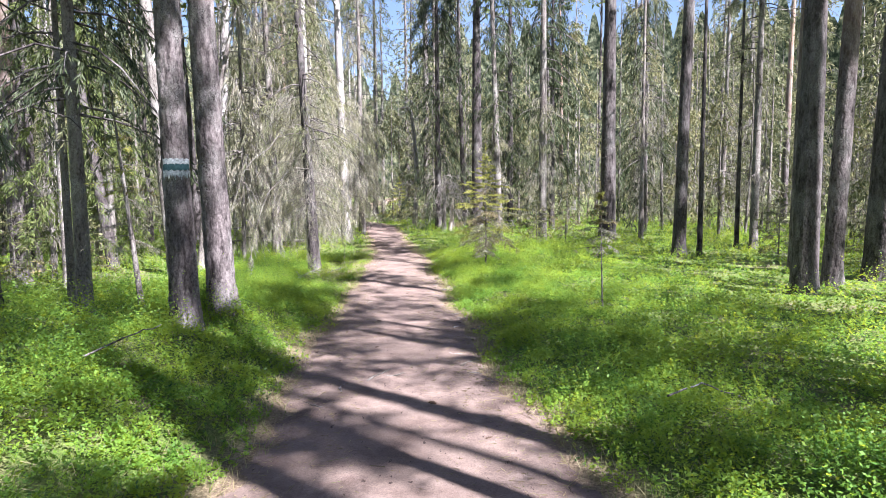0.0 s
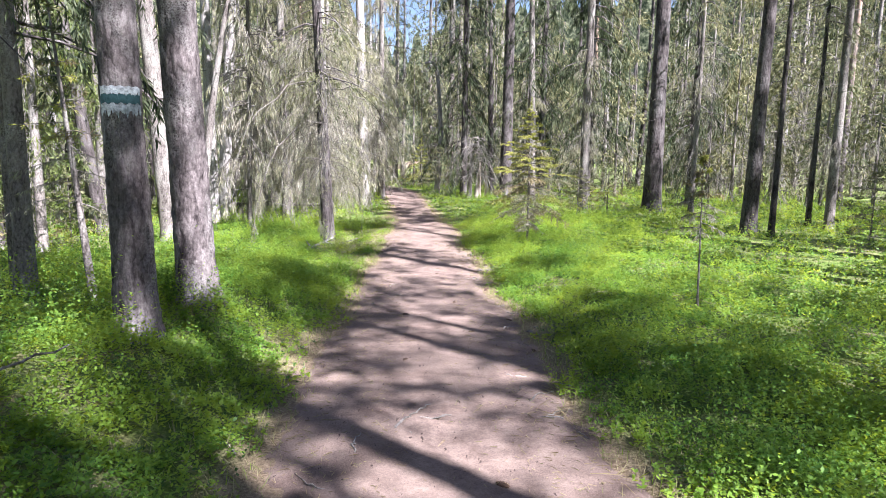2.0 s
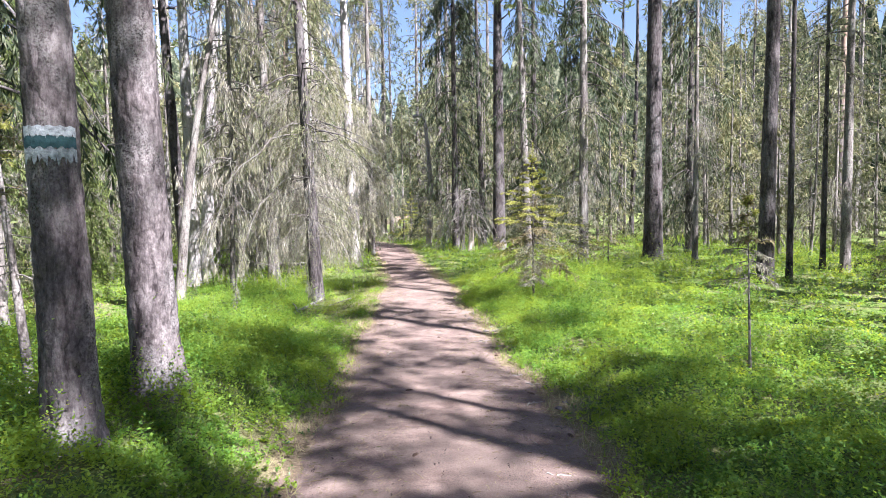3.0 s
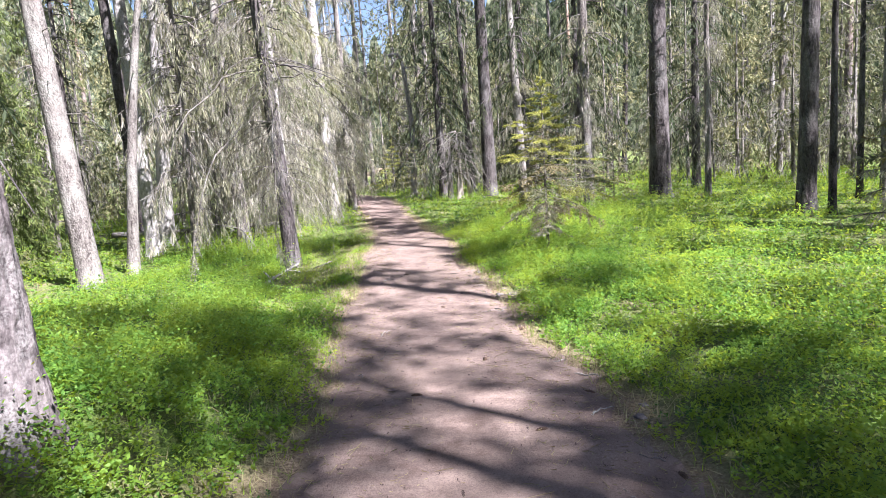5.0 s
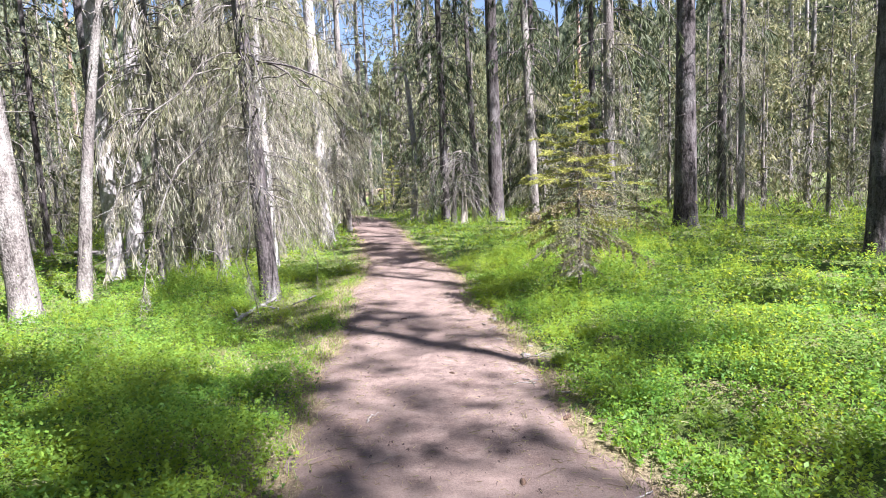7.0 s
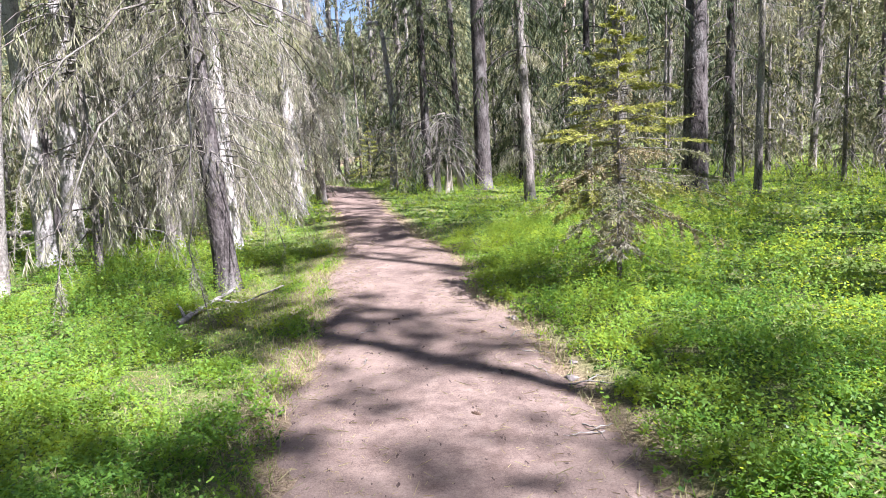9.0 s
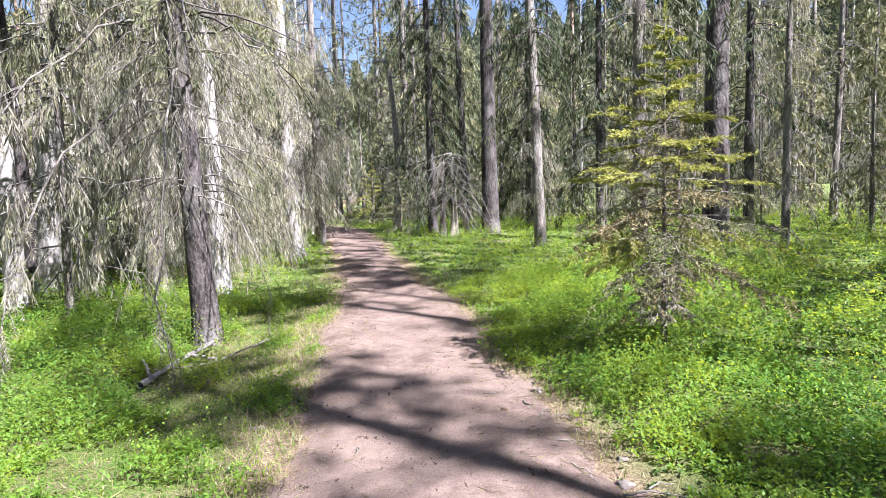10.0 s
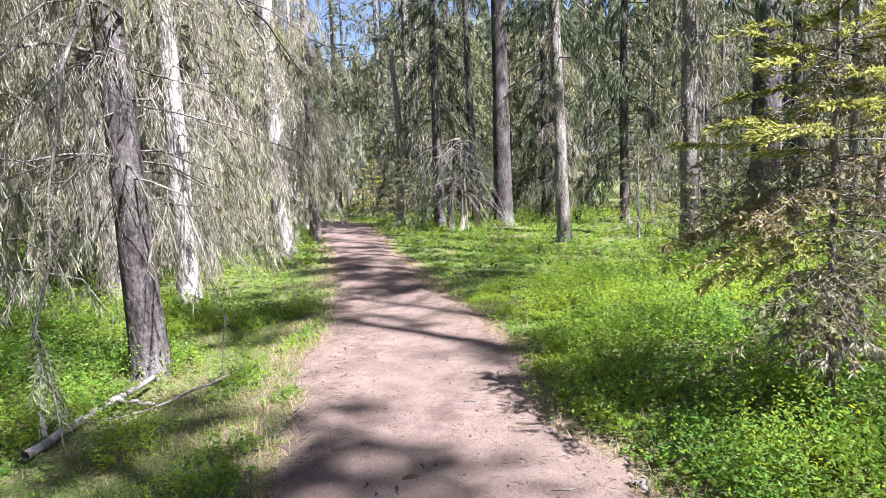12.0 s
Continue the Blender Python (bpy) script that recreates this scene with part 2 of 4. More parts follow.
def along(P, i, s):
    """Places and directions at share s of the lines i."""
    K = P.shape[1]
    x = np.clip(s, 0, 0.9999) * (K - 1)
    k = x.astype(int)
    f = (x - k)[:, None]
    a, b = P[i, k], P[i, k + 1]
    return a + (b - a) * f, unit(b - a)


def shoots(rng, P, per, length, side=0.8, ahead=0.6, fall=0.3, s0=0.15, K=3, curl=0.4):
    """Side lines that spring from the lines P."""
    N = len(P)
    i = np.repeat(np.arange(N), per)
    s = rng.uniform(s0, 1, len(i))
    p, t = along(P, i, s)
    flat = unit(np.cross(t, np.array([0, 0, 1.0])))
    sign = rng.choice([-1.0, 1.0], len(i))[:, None]
    d = unit(t * ahead + flat * sign * side + np.array([0, 0, -fall]) + rng.normal(0, 0.15, p.shape))
    L = length * (1.05 - 0.65 * s) * rng.uniform(0.6, 1.2, len(i))
    q = np.linspace(0, 1, K)[None, :, None]
    out = p[:, None] + d[:, None] * L[:, None, None] * q
    out[..., 2] -= (curl * L[:, None] * q[..., 0] ** 2)
    return out


def blades(rng, P, per, length, width, side=0.6, ahead=0.7, fall=0.3, s0=0.05):
    """Narrow leaf-shaped faces along lines: needle sprays, or hanging lichen."""
    N = len(P)
    i = np.repeat(np.arange(N), per)
    s = rng.uniform(s0, 1, len(i))
    p, t = along(P, i, s)
    r = unit(rng.normal(0, 1, p.shape))
    d = unit(t * ahead + r * side + np.array([0, 0, -fall]))
    L = length * rng.uniform(0.55, 1.3, len(i))[:, None]
    w = unit(np.cross(d, unit(rng.normal(0, 1, p.shape)))) * width * rng.uniform(0.6, 1.3, len(i))[:, None]
    mid = p + d * L * 0.45
    v = np.stack([p, mid + w * 0.5, p + d * L, mid - w * 0.5], 1).reshape(-1, 3)
    return v, np.arange(len(v)).reshape(-1, 4)


def limbs(rng, n, z0, z1, len0, len1, rise, droop, K=5, power=1.0, axis=None, wiggle=0.04, r_at=None):
    """Branch lines round a trunk: n between the heights z0 and z1, of length len0 below to len1 above."""
    q = rng.uniform(0, 1, n) ** power
    h = z0 + (z1 - z0) * q
    L = (len0 + (len1 - len0) * q) * rng.uniform(0.65, 1.2, n)
    az = rng.uniform(0, 2 * np.pi, n)
    s = np.linspace(0, 1, K)[None]
    up = np.reshape(rise, (-1, 1)) * np.ones((n, 1)) + rng.normal(0, 0.08, (n, 1))
    dr = np.reshape(droop, (-1, 1)) * rng.uniform(0.6, 1.4, (n, 1))
    x = np.cos(az)[:, None] * L[:, None] * s
    y = np.sin(az)[:, None] * L[:, None] * s
    z = h[:, None] + L[:, None] * (up * s - dr * s ** 2)
    P = np.stack([x, y, z], -1)
    P[:, 1:] += rng.normal(0, 1, P[:, 1:].shape) * wiggle * L[:, None, None] * s[:, 1:, None]
    if axis is not None:
        P[..., :2] += axis(h)[:, None]
    return P


# ---- the lie of the land ----
PATH_Y = [-12, 0, 3.6, 5.7, 7.6, 9.5, 11.4, 13.2, 15.2, 17.4, 19, 21, 24, 27, 30.5, 33, 36, 42]
PATH_L = [-0.9, -1.08, -1.26, -1.42, -1.55, -1.62, -1.74, -1.82, -1.95, -2.0, -2.05, -2.2, -2.5, -2.95, -3.5, -4.0, -5.0, -8.5]
PATH_R = [1.7, 1.25, 0.87, 0.6, 0.38, 0.28, 0.13, -0.05, -0.25, -0.35, -0.55, -0.9, -1.38, -1.75, -2.15, -2.5, -3.3, -6.6]


def smooth01(x):
    x = np.clip(x, 0, 1)
    return x * x * (3 - 2 * x)


def edge_wobble(y, k):
    return 0.06 * np.sin(y * 1.3 + k) + 0.035 * np.sin(y * 2.7 + 2.3 * k) + 0.022 * np.sin(y * 6.1 + 4 * k + 2 * np.sin(y * 1.9))


def path_edges(y):
    return np.interp(y, PATH_Y, PATH_L) + edge_wobble(y, 1.0), np.interp(y, PATH_Y, PATH_R) + edge_wobble(y, 2.7)


def off_path(x, y):
    """Metres outside the path's edge; less than nought on the path."""
    l, r = path_edges(y)
    return np.maximum(l - x, x - r)


def lumps(x, y):
    return (np.sin(x * 1.9 + 1.3 * np.sin(y * 0.8)) * np.sin(y * 1.7 + 0.6) + 0.6 * np.sin(x * 4.3 + y * 1.1) * np.sin(y * 3.7 - x * 0.9)
            + 0.35 * np.sin(x * 8.9 - 2.2 * y) * np.sin(y * 9.7 + x))


def ground_z(x, y):
    x, y = np.asarray(x, float), np.asarray(y, float)
    base = -0.5 + 0.042 * 0.5 * np.logaddexp(0, (11.9 - np.clip(y, -30, 60)) / 0.5)
    l, r = path_edges(y)
    dl, dr = l - x, x - r
    left = smooth01(dl / 1.3) * 0.34 * (1 - smooth01((y - 8) / 7.5))
    right = smooth01(dr / 1.6) * 0.17 * (1 - smooth01((y - 18) / 7))
    d = np.maximum(dl, dr)
    left = left + 0.2 * np.exp(-((x + 2.95) ** 2 + (y - 8.4) ** 2) / 0.7)
    left = left - 0.13 * smooth01(dl / 0.9) * smooth01((y - 12.5) / 2) * (1 - smooth01((y - 20) / 4))
    return base + left + right + 0.035 * lumps(x, y) * smooth01(d / 0.8)


def wear(x, y):
    """How much the outer verge of the bend is trodden, 0 to 1."""
    inside = np.clip(1.2 - np.abs(x + 2.75) / 1.1, 0, 1) * smooth01((y - 12) / 1.5) * (1 - smooth01((y - 18.3) / 1.5))
    return inside * (0.62 + 0.5 * np.sin(x * 6 + y) * np.sin(y * 3.1 - x))


def worn(x, y):
    return wear(x, y) < 0.36


def z_at(x, y):
    return float(ground_z(x, y))


def fine_axis(a, b, step, reach, n):
    out = np.geomspace(1, reach, n) - 1
    return np.concatenate([a - out[::-1][:-1] - 0.0, np.arange(a, b, step), b + out])


gx, gy = fine_axis(-13, 15, 0.25, 420, 22), fine_axis(-6, 42, 0.25, 420, 22)
GX, GY = np.meshgrid(gx, gy)
ground = part("ground", mesh("ground", np.stack([GX, GY, ground_z(GX, GY)], -1), grid_faces(len(gy), len(gx)), floor_mat, True))
ground.data.attributes.new("verge", "FLOAT", "POINT").data.foreach_set("value", np.clip(off_path(GX, GY) - 0.4 * wear(GX, GY), 0, 1).astype(np.float32).ravel())
tagged(ground, "mossy forest floor with brown needle litter", "ground", kind="structure")


def build_path():
    ys = np.arange(-10, 41, 0.1)
    u = np.linspace(-1.2, 1.2, 56)
    Y, U = np.meshgrid(ys, u, indexing="ij")
    l, r = path_edges(Y)
    X = (l + r) / 2 + U * (r - l) / 2
    rough = lumps(X * 5.0, Y * 5.0) + 0.8 * lumps(X * 11.0 + 2, Y * 10.0)
    Z = ground_z(X, Y) + 0.035 - 0.055 * smooth01((np.abs(U) - 0.7 + 0.05 * rough) / 0.5) - 0.02 * (1 - U ** 2)
    Z += 0.007 * lumps(X * 2.3, Y * 1.9) + 0.004 * lumps(X * 7.1 + 3, Y * 6.3)
    ob = part("path", mesh("path", np.stack([X, Y, Z], -1), grid_faces(*Y.shape), path_mat, True))
    ob.data.attributes.new("verge", "FLOAT", "POINT").data.foreach_set("value", np.abs(U).astype(np.float32).ravel())
    return tagged(ob, "trodden reddish brown earth footpath through the forest", "path", kind="structure")


build_path()


# ---- trees ----
def trunk_axis(lean, bow, height):
    """Sideways shift of a trunk at a height: lean is metres per metre, bow bends it half way."""
    def at(h):
        h = np.asarray(h, float)
        q = h / height
        return np.stack([lean[0] * h + bow[0] * np.sin(np.pi * q), lean[1] * h + bow[1] * np.sin(np.pi * q)], -1)
    return at


def trunk_mesh(rng, radius, height, axis, mat, sides=14, fine=False, flare=0.55, top=0.12, knots=0):
    if fine:
        hs = np.concatenate([np.arange(-0.3, 5.0, 0.035), np.linspace(5.05, height, 24)])
        sides = 56
    else:
        hs = np.concatenate([[-0.3, -0.1, 0.0, 0.08, 0.18, 0.32, 0.55], np.linspace(0.9, height, int(height * 1.3) + 4)])
    a = np.linspace(0, 2 * np.pi, sides, endpoint=False)
    H, A = np.meshgrid(hs, a, indexing="ij")
    R = radius * (1 - (1 - top) * np.clip(H, 0, None) / height)
    p = rng.uniform(0, 6, 6)
    roots = 0.5 + 0.5 * np.sin(A * 5 + p[0]) * 0.6 + 0.4 * np.sin(A * 3 + p[1]) * 0.5
    R = R * (1 + flare * np.exp(-np.clip(H + 0.1, 0, None) / 0.2) * (0.35 + roots))
    R = R * (1 + 0.025 * np.sin(A * 2 + H * 0.9 + p[2]) + 0.02 * np.sin(A * 3 - H * 2.1 + p[3]) + 0.012 * np.sin(H * 5.1 + p[4] + A))
    if fine:
        rough = np.zeros_like(R)
        for r in range(R.shape[0]):
            if hs[r] > 5:
                continue
            for c in range(sides):
                q = Vector((math.cos(a[c]) * 2.6, math.sin(a[c]) * 2.6, hs[r] * 3.4 + p[5]))
                rough[r, c] = noise.noise(q * 2.0) * 0.55 + noise.noise(q * 5.0) * 0.5
        R = R + 0.024 * np.clip(rough, -0.5, 0.6)
    C = axis(H)
    V = np.stack([C[..., 0] + R * np.cos(A), C[..., 1] + R * np.sin(A), H], -1)
    v, f = V.reshape(-1, 3), grid_faces(len(hs), sides, True)
    return mesh("trunk", v, f, mat, True)


def conifer(name, x, y, radius, height, lean=(0, 0), bow=(0, 0), kind="pine", bark_mat=None, seed=0, label="", crown=None, dead=None, hang=None, fine=False,
            group="", sides=14, stubs=12, density=1.0, category="tree", each=True, green=None, blade=None, droop=0.5):
    """A conifer as an Empty at its foot with trunk, crown, dead_branches and lichen under it. crown: (from, length below, limbs). dead: (from, to, length, count).
    hang: lichen blades for each dead branch."""
    rng = np.random.default_rng(seed + 11)
    ob = new(name)
    ob.location = (x, y, z_at(x, y))
    tagged(ob, label, category, group)
    axis = trunk_axis(lean, bow, height)
    part("trunk", trunk_mesh(rng, radius, height, axis, bark_mat, sides, fine), ob)
    if crown:
        z0, length, n = crown
        per, size = (16, (0.13, 0.018)) if each else (9, (0.21, 0.048))
        if kind == "pine":
            P = limbs(rng, n, z0, height * 0.98, length, 0.5, 0.35, 0.15, axis=axis, wiggle=0.07)
            T = shoots(rng, P, 6, length * 0.5, 0.9, 0.6, -0.25, 0.3, curl=-0.1)
            stuff("limbwood", mesh("limbwood", *tubes(P, 0.045, 0.012), bark_mat), ob)
            stuff("crown", mesh("crown", *blades(rng, T, int(8 * density), 0.3, 0.1, 0.9, 0.4, -0.1, 0.25), needles_pine), ob)
        else:
            P = limbs(rng, n, z0, height * 0.99, length, 0.25, 0.05, droop, 5 if each else 4, axis=axis, wiggle=0.03)
            T = shoots(rng, P, 7 if each else 4, length * 0.42, 0.9, 0.7, 0.35, 0.12, curl=0.55)
            if z0 > 1:
                stuff("limbwood", mesh("limbwood", *tubes(P, 0.022, 0.005), bark_shade_dark), ob)
            stuff("crown", mesh("crown", *blades(rng, T, int(per * density), *(blade or size), 0.75, 0.6, 0.3 + 0.4 * (droop > 0.6)), green or needles), ob)
    if dead:
        z0, z1, length, n = dead
        P = limbs(rng, n, z0, z1, length, length * 0.8, 0.08, 0.62, 5 if each else 4, axis=axis, wiggle=0.07)
        if each:
            for k in range(n):
                Q = P[k:k + 1]
                T = shoots(rng, Q, 8, length * 0.4, 0.5, 0.35, 0.75, 0.1, curl=0.5)
                b = part("dead_branch", mesh("dead_branch", *join([tubes(Q, 0.012, 0.003), tubes(T, 0.004, 0.002)]), dead_wood), ob)
                if hang:
                    stuff("lichen", mesh("lichen", *blades(rng, np.concatenate([T, Q[:, 2:]]), hang, *((0.10, 0.006) if y < 19 else (0.16, 0.011)), 0.5, 0.1, 0.9), lichen), b, "pale grey-green hanging lichen")
        else:
            T = shoots(rng, P, 5, length * 0.42, 0.55, 0.4, 0.75, 0.1, 2, curl=0.5)
            stuff("deadwood", mesh("deadwood", *join([tubes(P, 0.018, 0.005), tubes(T, 0.008, 0.004)]), dead_wood), ob, "grey dead lower branches")
            if hang:
                stuff("lichen", mesh("lichen", *blades(rng, T, hang, 0.22, 0.017, 0.45, 0.15, 1.0), lichen), ob, "pale grey-green hanging lichen")
    elif stubs:
        P = limbs(rng, stubs, 1.6, min(height * 0.6, 8), radius + 0.3, radius + 0.45, 0.1, 0.25, axis=axis, wiggle=0.08)
        if each:
            for k in range(stubs):
                part("branch_stub", mesh("branch_stub", *tubes(P[k:k + 1], 0.013, 0.004), dead_wood), ob)
        else:
            stuff("deadwood", mesh("deadwood", *tubes(P, 0.014, 0.004), dead_wood), ob, "short broken dead branch stubs")
    return ob


pine_label = "tall pine with a bare grey-brown trunk on the mossy floor"
spruce_label = "old spruce with drooping lichen-hung branches among bilberry plants"


def paint_marks(tree, radius, axis, facing, z):
    """Worn trail mark: pale bands above and below a dark teal one, wrapped on the bark."""
    for name, z0, z1, mat, ragged in (("paint_band", z + 0.06, z + 0.115, paint_white, 0.012), ("paint_band", z - 0.005, z + 0.06, paint_teal, 0.006), ("paint_band", z - 0.075, z - 0.005, paint_white, 0.03)):
        cols = 40
        a = np.linspace(facing - 1.0, facing + 1.0, cols)
        lo = z0 + ragged * np.sin(a * 23) * np.sin(a * 7 + 1) + ragged * 0.5 * np.sin(a * 51)
        hi = z1 + 0.3 * ragged * np.sin(a * 17 + 2)
        rows = np.linspace(0, 1, 5)
        Z = lo[None] + (hi - lo)[None] * rows[:, None]
        R = radius * (1 - 0.88 * Z / 21) * 1.02 + 0.013
        C = axis(Z)
        V = np.stack([C[..., 0] + R * np.cos(a)[None], C[..., 1] + R * np.sin(a)[None], Z], -1)
        part(name, mesh("paint_band", V, grid_faces(5, cols), mat, True), tree, "worn white trail paint" if mat is paint_white else "dark teal trail paint")


lean_a = (-0.015, 0.0)
blazed = conifer("pine_tree", -2.77, 6.97, 0.147, 21, lean_a, (0, 0), "pine", bark_pine, 1, "big pine with a white and teal painted trail mark", (9, 2.6, 34), fine=True, stubs=5)
paint_marks(blazed, 0.147, trunk_axis(lean_a, (0, 0), 21), radians(-68), 1.75)
conifer("pine_tree", -2.72, 7.99, 0.166, 21, (-0.03, 0), (0, 0), "pine", bark_pine, 2, "thick grey-barked pine standing close behind the marked pine", (9, 2.6, 34), fine=True, stubs=5)

# left of the path: the leaning pale group
conifer("pine_tree", -6.83, 16.73, 0.21, 19, (-0.065, 0), (0, 0), "pine", bark_spruce, 3, "sunlit pale pine leaning away from the path", (9, 2.4, 30), stubs=8)
conifer("pine_tree", -6.7, 18.09, 0.12, 9, (0.2, 0.0), (-0.25, 0), "pine", bark_spruce, 4, "thin crooked grey pine leaning over the bilberries", (7, 1.6, 18), stubs=6)
conifer("pine_tree", -7.25, 20.5, 0.17, 19, (-0.01, 0), (0.0, 0), "pine", bark_sun_pale, 5, "slanting sunlit pale trunk behind a thin crooked one", (9, 2.4, 30), stubs=8)
conifer("pine_tree", -8.9, 24.0, 0.19, 19, (-0.05, 0), (0, 0), "pine", bark_shade_dark, 6, "dark straight pine in the dense stand", (8, 2.4, 30), stubs=8)
conifer("pine_tree", -7.5, 21.91, 0.19, 19, (0.07, 0), (0, 0), "pine", bark_sun_pale, 7, "pale dappled pine with a bare lower trunk", (9, 2.4, 30), stubs=8)
conifer("pine_tree", -8.8, 17.5, 0.16, 14, (-0.13, 0), (0, 0), "pine", bark_shade_dark, 8, "dark slanting trunk in shade", (7, 2.0, 20), stubs=8)
conifer("pine_tree", -4.88, 8.86, 0.1, 13, (0.0, 0), (0, 0), "spruce", bark_spruce, 9, "thin dark spruce with drooping shaded boughs", (2.6, 1.8, 112), stubs=8, green=needles_shade, blade=(0.14, 0.02), density=1.8, droop=0.75)
conifer("spruce_tree", -6.2, 8.9, 0.13, 15, (0.0, 0), (0, 0), "spruce", bark_shade_dark, 55, "shady spruce whose drooping boughs hang over the mossy bank", (2.6, 2.0, 70), stubs=10)
conifer("pine_tree", -5.3, 9.3, 0.06, 9, (0.0, 0), (0, 0), "spruce", bark_spruce, 10, "slender shaded spruce pole beside a thicker one", (3.8, 1.0, 22), stubs=8)
for k, (x, y, r) in enumerate([(-10.1, 15.6, 0.2), (-10.9, 17.4, 0.22), (-12.2, 17.0, 0.2), (-11.5, 21.0, 0.2)]):
    conifer("pine_tree", x, y, r, 20, (0.0, 0), (0, 0), "pine", bark_shade_dark if k % 2 else bark_pine, 20 + k, pine_label, (8, 2.4, 30), stubs=12)

# spruces in the brighter pine needles, which put sunlight into their colour
for k, (x, y) in enumerate([(-9.2, 18.3), (-10.4, 19.8), (-8.4, 14.6)]):
    conifer("spruce_tree", x, y, 0.1, (11, 13, 9)[k], (0.0, 0), (0, 0), "spruce", bark_spruce, 70 + k, "sunlit yellow-green spruce with boughs down to the floor", (0.9, 1.6, 84), stubs=0, green=needles_pine, blade=(0.16, 0.024), droop=0.6)

# the lichen-hung spruces beside the path
# the draped trunk's shade is put into its dark bark
draped = conifer("spruce_tree", -3.43, 17.51, 0.15, 14, (-0.04, 0), (0, 0), "spruce", bark_shade_dark, 30, "grey spruce draped in dead lichen-covered branches beside the path", (3.3, 1.6, 60), (1.5, 5.2, 1.6, 56), 34)
conifer("spruce_tree", -4.2, 20.94, 0.15, 15, (-0.01, 0), (0, 0), "spruce", bark_sun_pale, 31, spruce_label, (3.6, 1.8, 76), (1.2, 5.5, 1.4, 46), 24)
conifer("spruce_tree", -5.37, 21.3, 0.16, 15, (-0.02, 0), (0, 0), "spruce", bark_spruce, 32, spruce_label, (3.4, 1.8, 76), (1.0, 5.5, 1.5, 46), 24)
conifer("spruce_tree", -3.75, 25.6, 0.2, 18, (-0.02, 0), (0, 0), "pine", bark_sun_pale, 33, "sunlit pale pine beside the path with grey twigs below", (8, 2.2, 34), (0.9, 6.0, 1.4, 60), 24)
conifer("spruce_tree", -4.6, 23.4, 0.1, 9, (0.0, 0), (0, 0), "spruce", bark_spruce, 34, "dying spruce shrouded in brown-grey twigs and lichen", (5, 1.2, 30), (0.5, 6.0, 1.4, 80), 24)
conifer("spruce_tree", -5.2, 26.0, 0.12, 13, (0.0, 0), (0, 0), "spruce", bark_spruce, 35, spruce_label, (4, 1.6, 60), (0.8, 6.0, 1.4, 60), 24)
conifer("spruce_tree", -3.5, 28.6, 0.14, 15, (0.0, 0), (0, 0), "spruce", bark_spruce, 36, spruce_label, (4, 1.7, 60), (0.7, 5.5, 1.3, 60), 24)
conifer("spruce_tree", -6.6, 24.2, 0.12, 13, (0.0, 0), (0, 0), "spruce", bark_spruce, 37, spruce_label, (3.5, 1.7, 60), (0.8, 5.0, 1.4, 50), 24)

for k, (x, y) in enumerate([(-5.9, 19.4), (-4.9, 24.6), (-6.2, 26.6), (-4.3, 30.6), (-7.4, 28.0), (-4.4, 33.2), (-8.7, 26.4), (-5.5, 29.2), (-6.4, 22.6)]):
    conifer("spruce_tree", x, y, (0.07, 0.09, 0.06)[k % 3], (13, 15, 12)[k % 3], (0.0, 0), (0.1, 0), "spruce", (bark_spruce, bark_sun_pale)[k % 2], 140 + k, "dead spruce shrouded in pale grey lichen", (9.5, 1.1, 24), (0.4, 11.0, 1.3, 84),
            22, sides=8, group="lichen-shrouded dead spruces", each=False)


def drooping_bough(tree, pts, seed):
    """A long dead bough that hangs to the ground, bearded with lichen. Places are from the tree's foot."""
    rng = np.random.default_rng(seed)
    p = np.array(pts, float)
    t = np.linspace(0, len(p) - 1, 12)
    line = np.stack([np.interp(t, range(len(p)), p[:, k]) for k in range(3)], -1)
    line[1:] += rng.normal(0, 0.025, line[1:].shape)
    line = line[None]
    T = shoots(rng, line, 26, 0.42, 0.7, 0.4, 0.5, 0.25, curl=0.5)
    b = part("dead_branch", mesh("dead_branch", *join([tubes(line, 0.018, 0.005, 5), tubes(T, 0.005, 0.002)]), dead_wood), tree)
    stuff("lichen", mesh("lichen", *blades(rng, np.concatenate([T, line[:, 3:6], line[:, 6:9], line[:, 9:]]), 46, 0.06, 0.006, 0.85, 0.1, 0.6), lichen), b, "pale grey-green hanging lichen")


drooping_bough(draped, [(0, 0, 3.0), (0.1, -0.8, 3.0), (0.22, -1.6, 2.2), (0.28, -2.0, 1.1), (0.32, -2.15, 0.2)], 1)
drooping_bough(draped, [(0, 0, 2.7), (-0.4, -0.7, 2.7), (-0.9, -1.4, 2.0), (-1.1, -1.8, 1.0), (-1.15, -1.95, 0.25)], 2)
drooping_bough(draped, [(0, 0, 3.6), (-0.7, -0.3, 3.6), (-1.5, -0.8, 2.8), (-1.9, -1.0, 1.7), (-2.0, -1.1, 0.7)], 3)
drooping_bough(draped, [(0, 0, 3.4), (0.5, -0.3, 3.5), (1.1, -0.5, 3.0), (1.35, -0.55, 2.3)], 4)

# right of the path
conifer("pine_tree", 6.3, 25.17, 0.31, 22, (0.0, 0), (0, 0), "pine", bark_shade_dark, 40, "massive dark-barked pine with one sunlit side", (12, 2.6, 30), stubs=10, sides=20)
conifer("pine_tree", 6.17, 17.14, 0.17, 19, (0.015, 0), (0, 0), "pine", bark_shade_dark, 41, "straight grey pine rising from the bilberries", (12, 1.8, 20), stubs=8)
conifer("pine_tree", 6.8, 17.36, 0.07, 13, (0.0, 0), (0, 0), "spruce", bark_shade_dark, 42, "slender dark spruce pole beside a grey pine", (7, 0.9, 24), stubs=20)
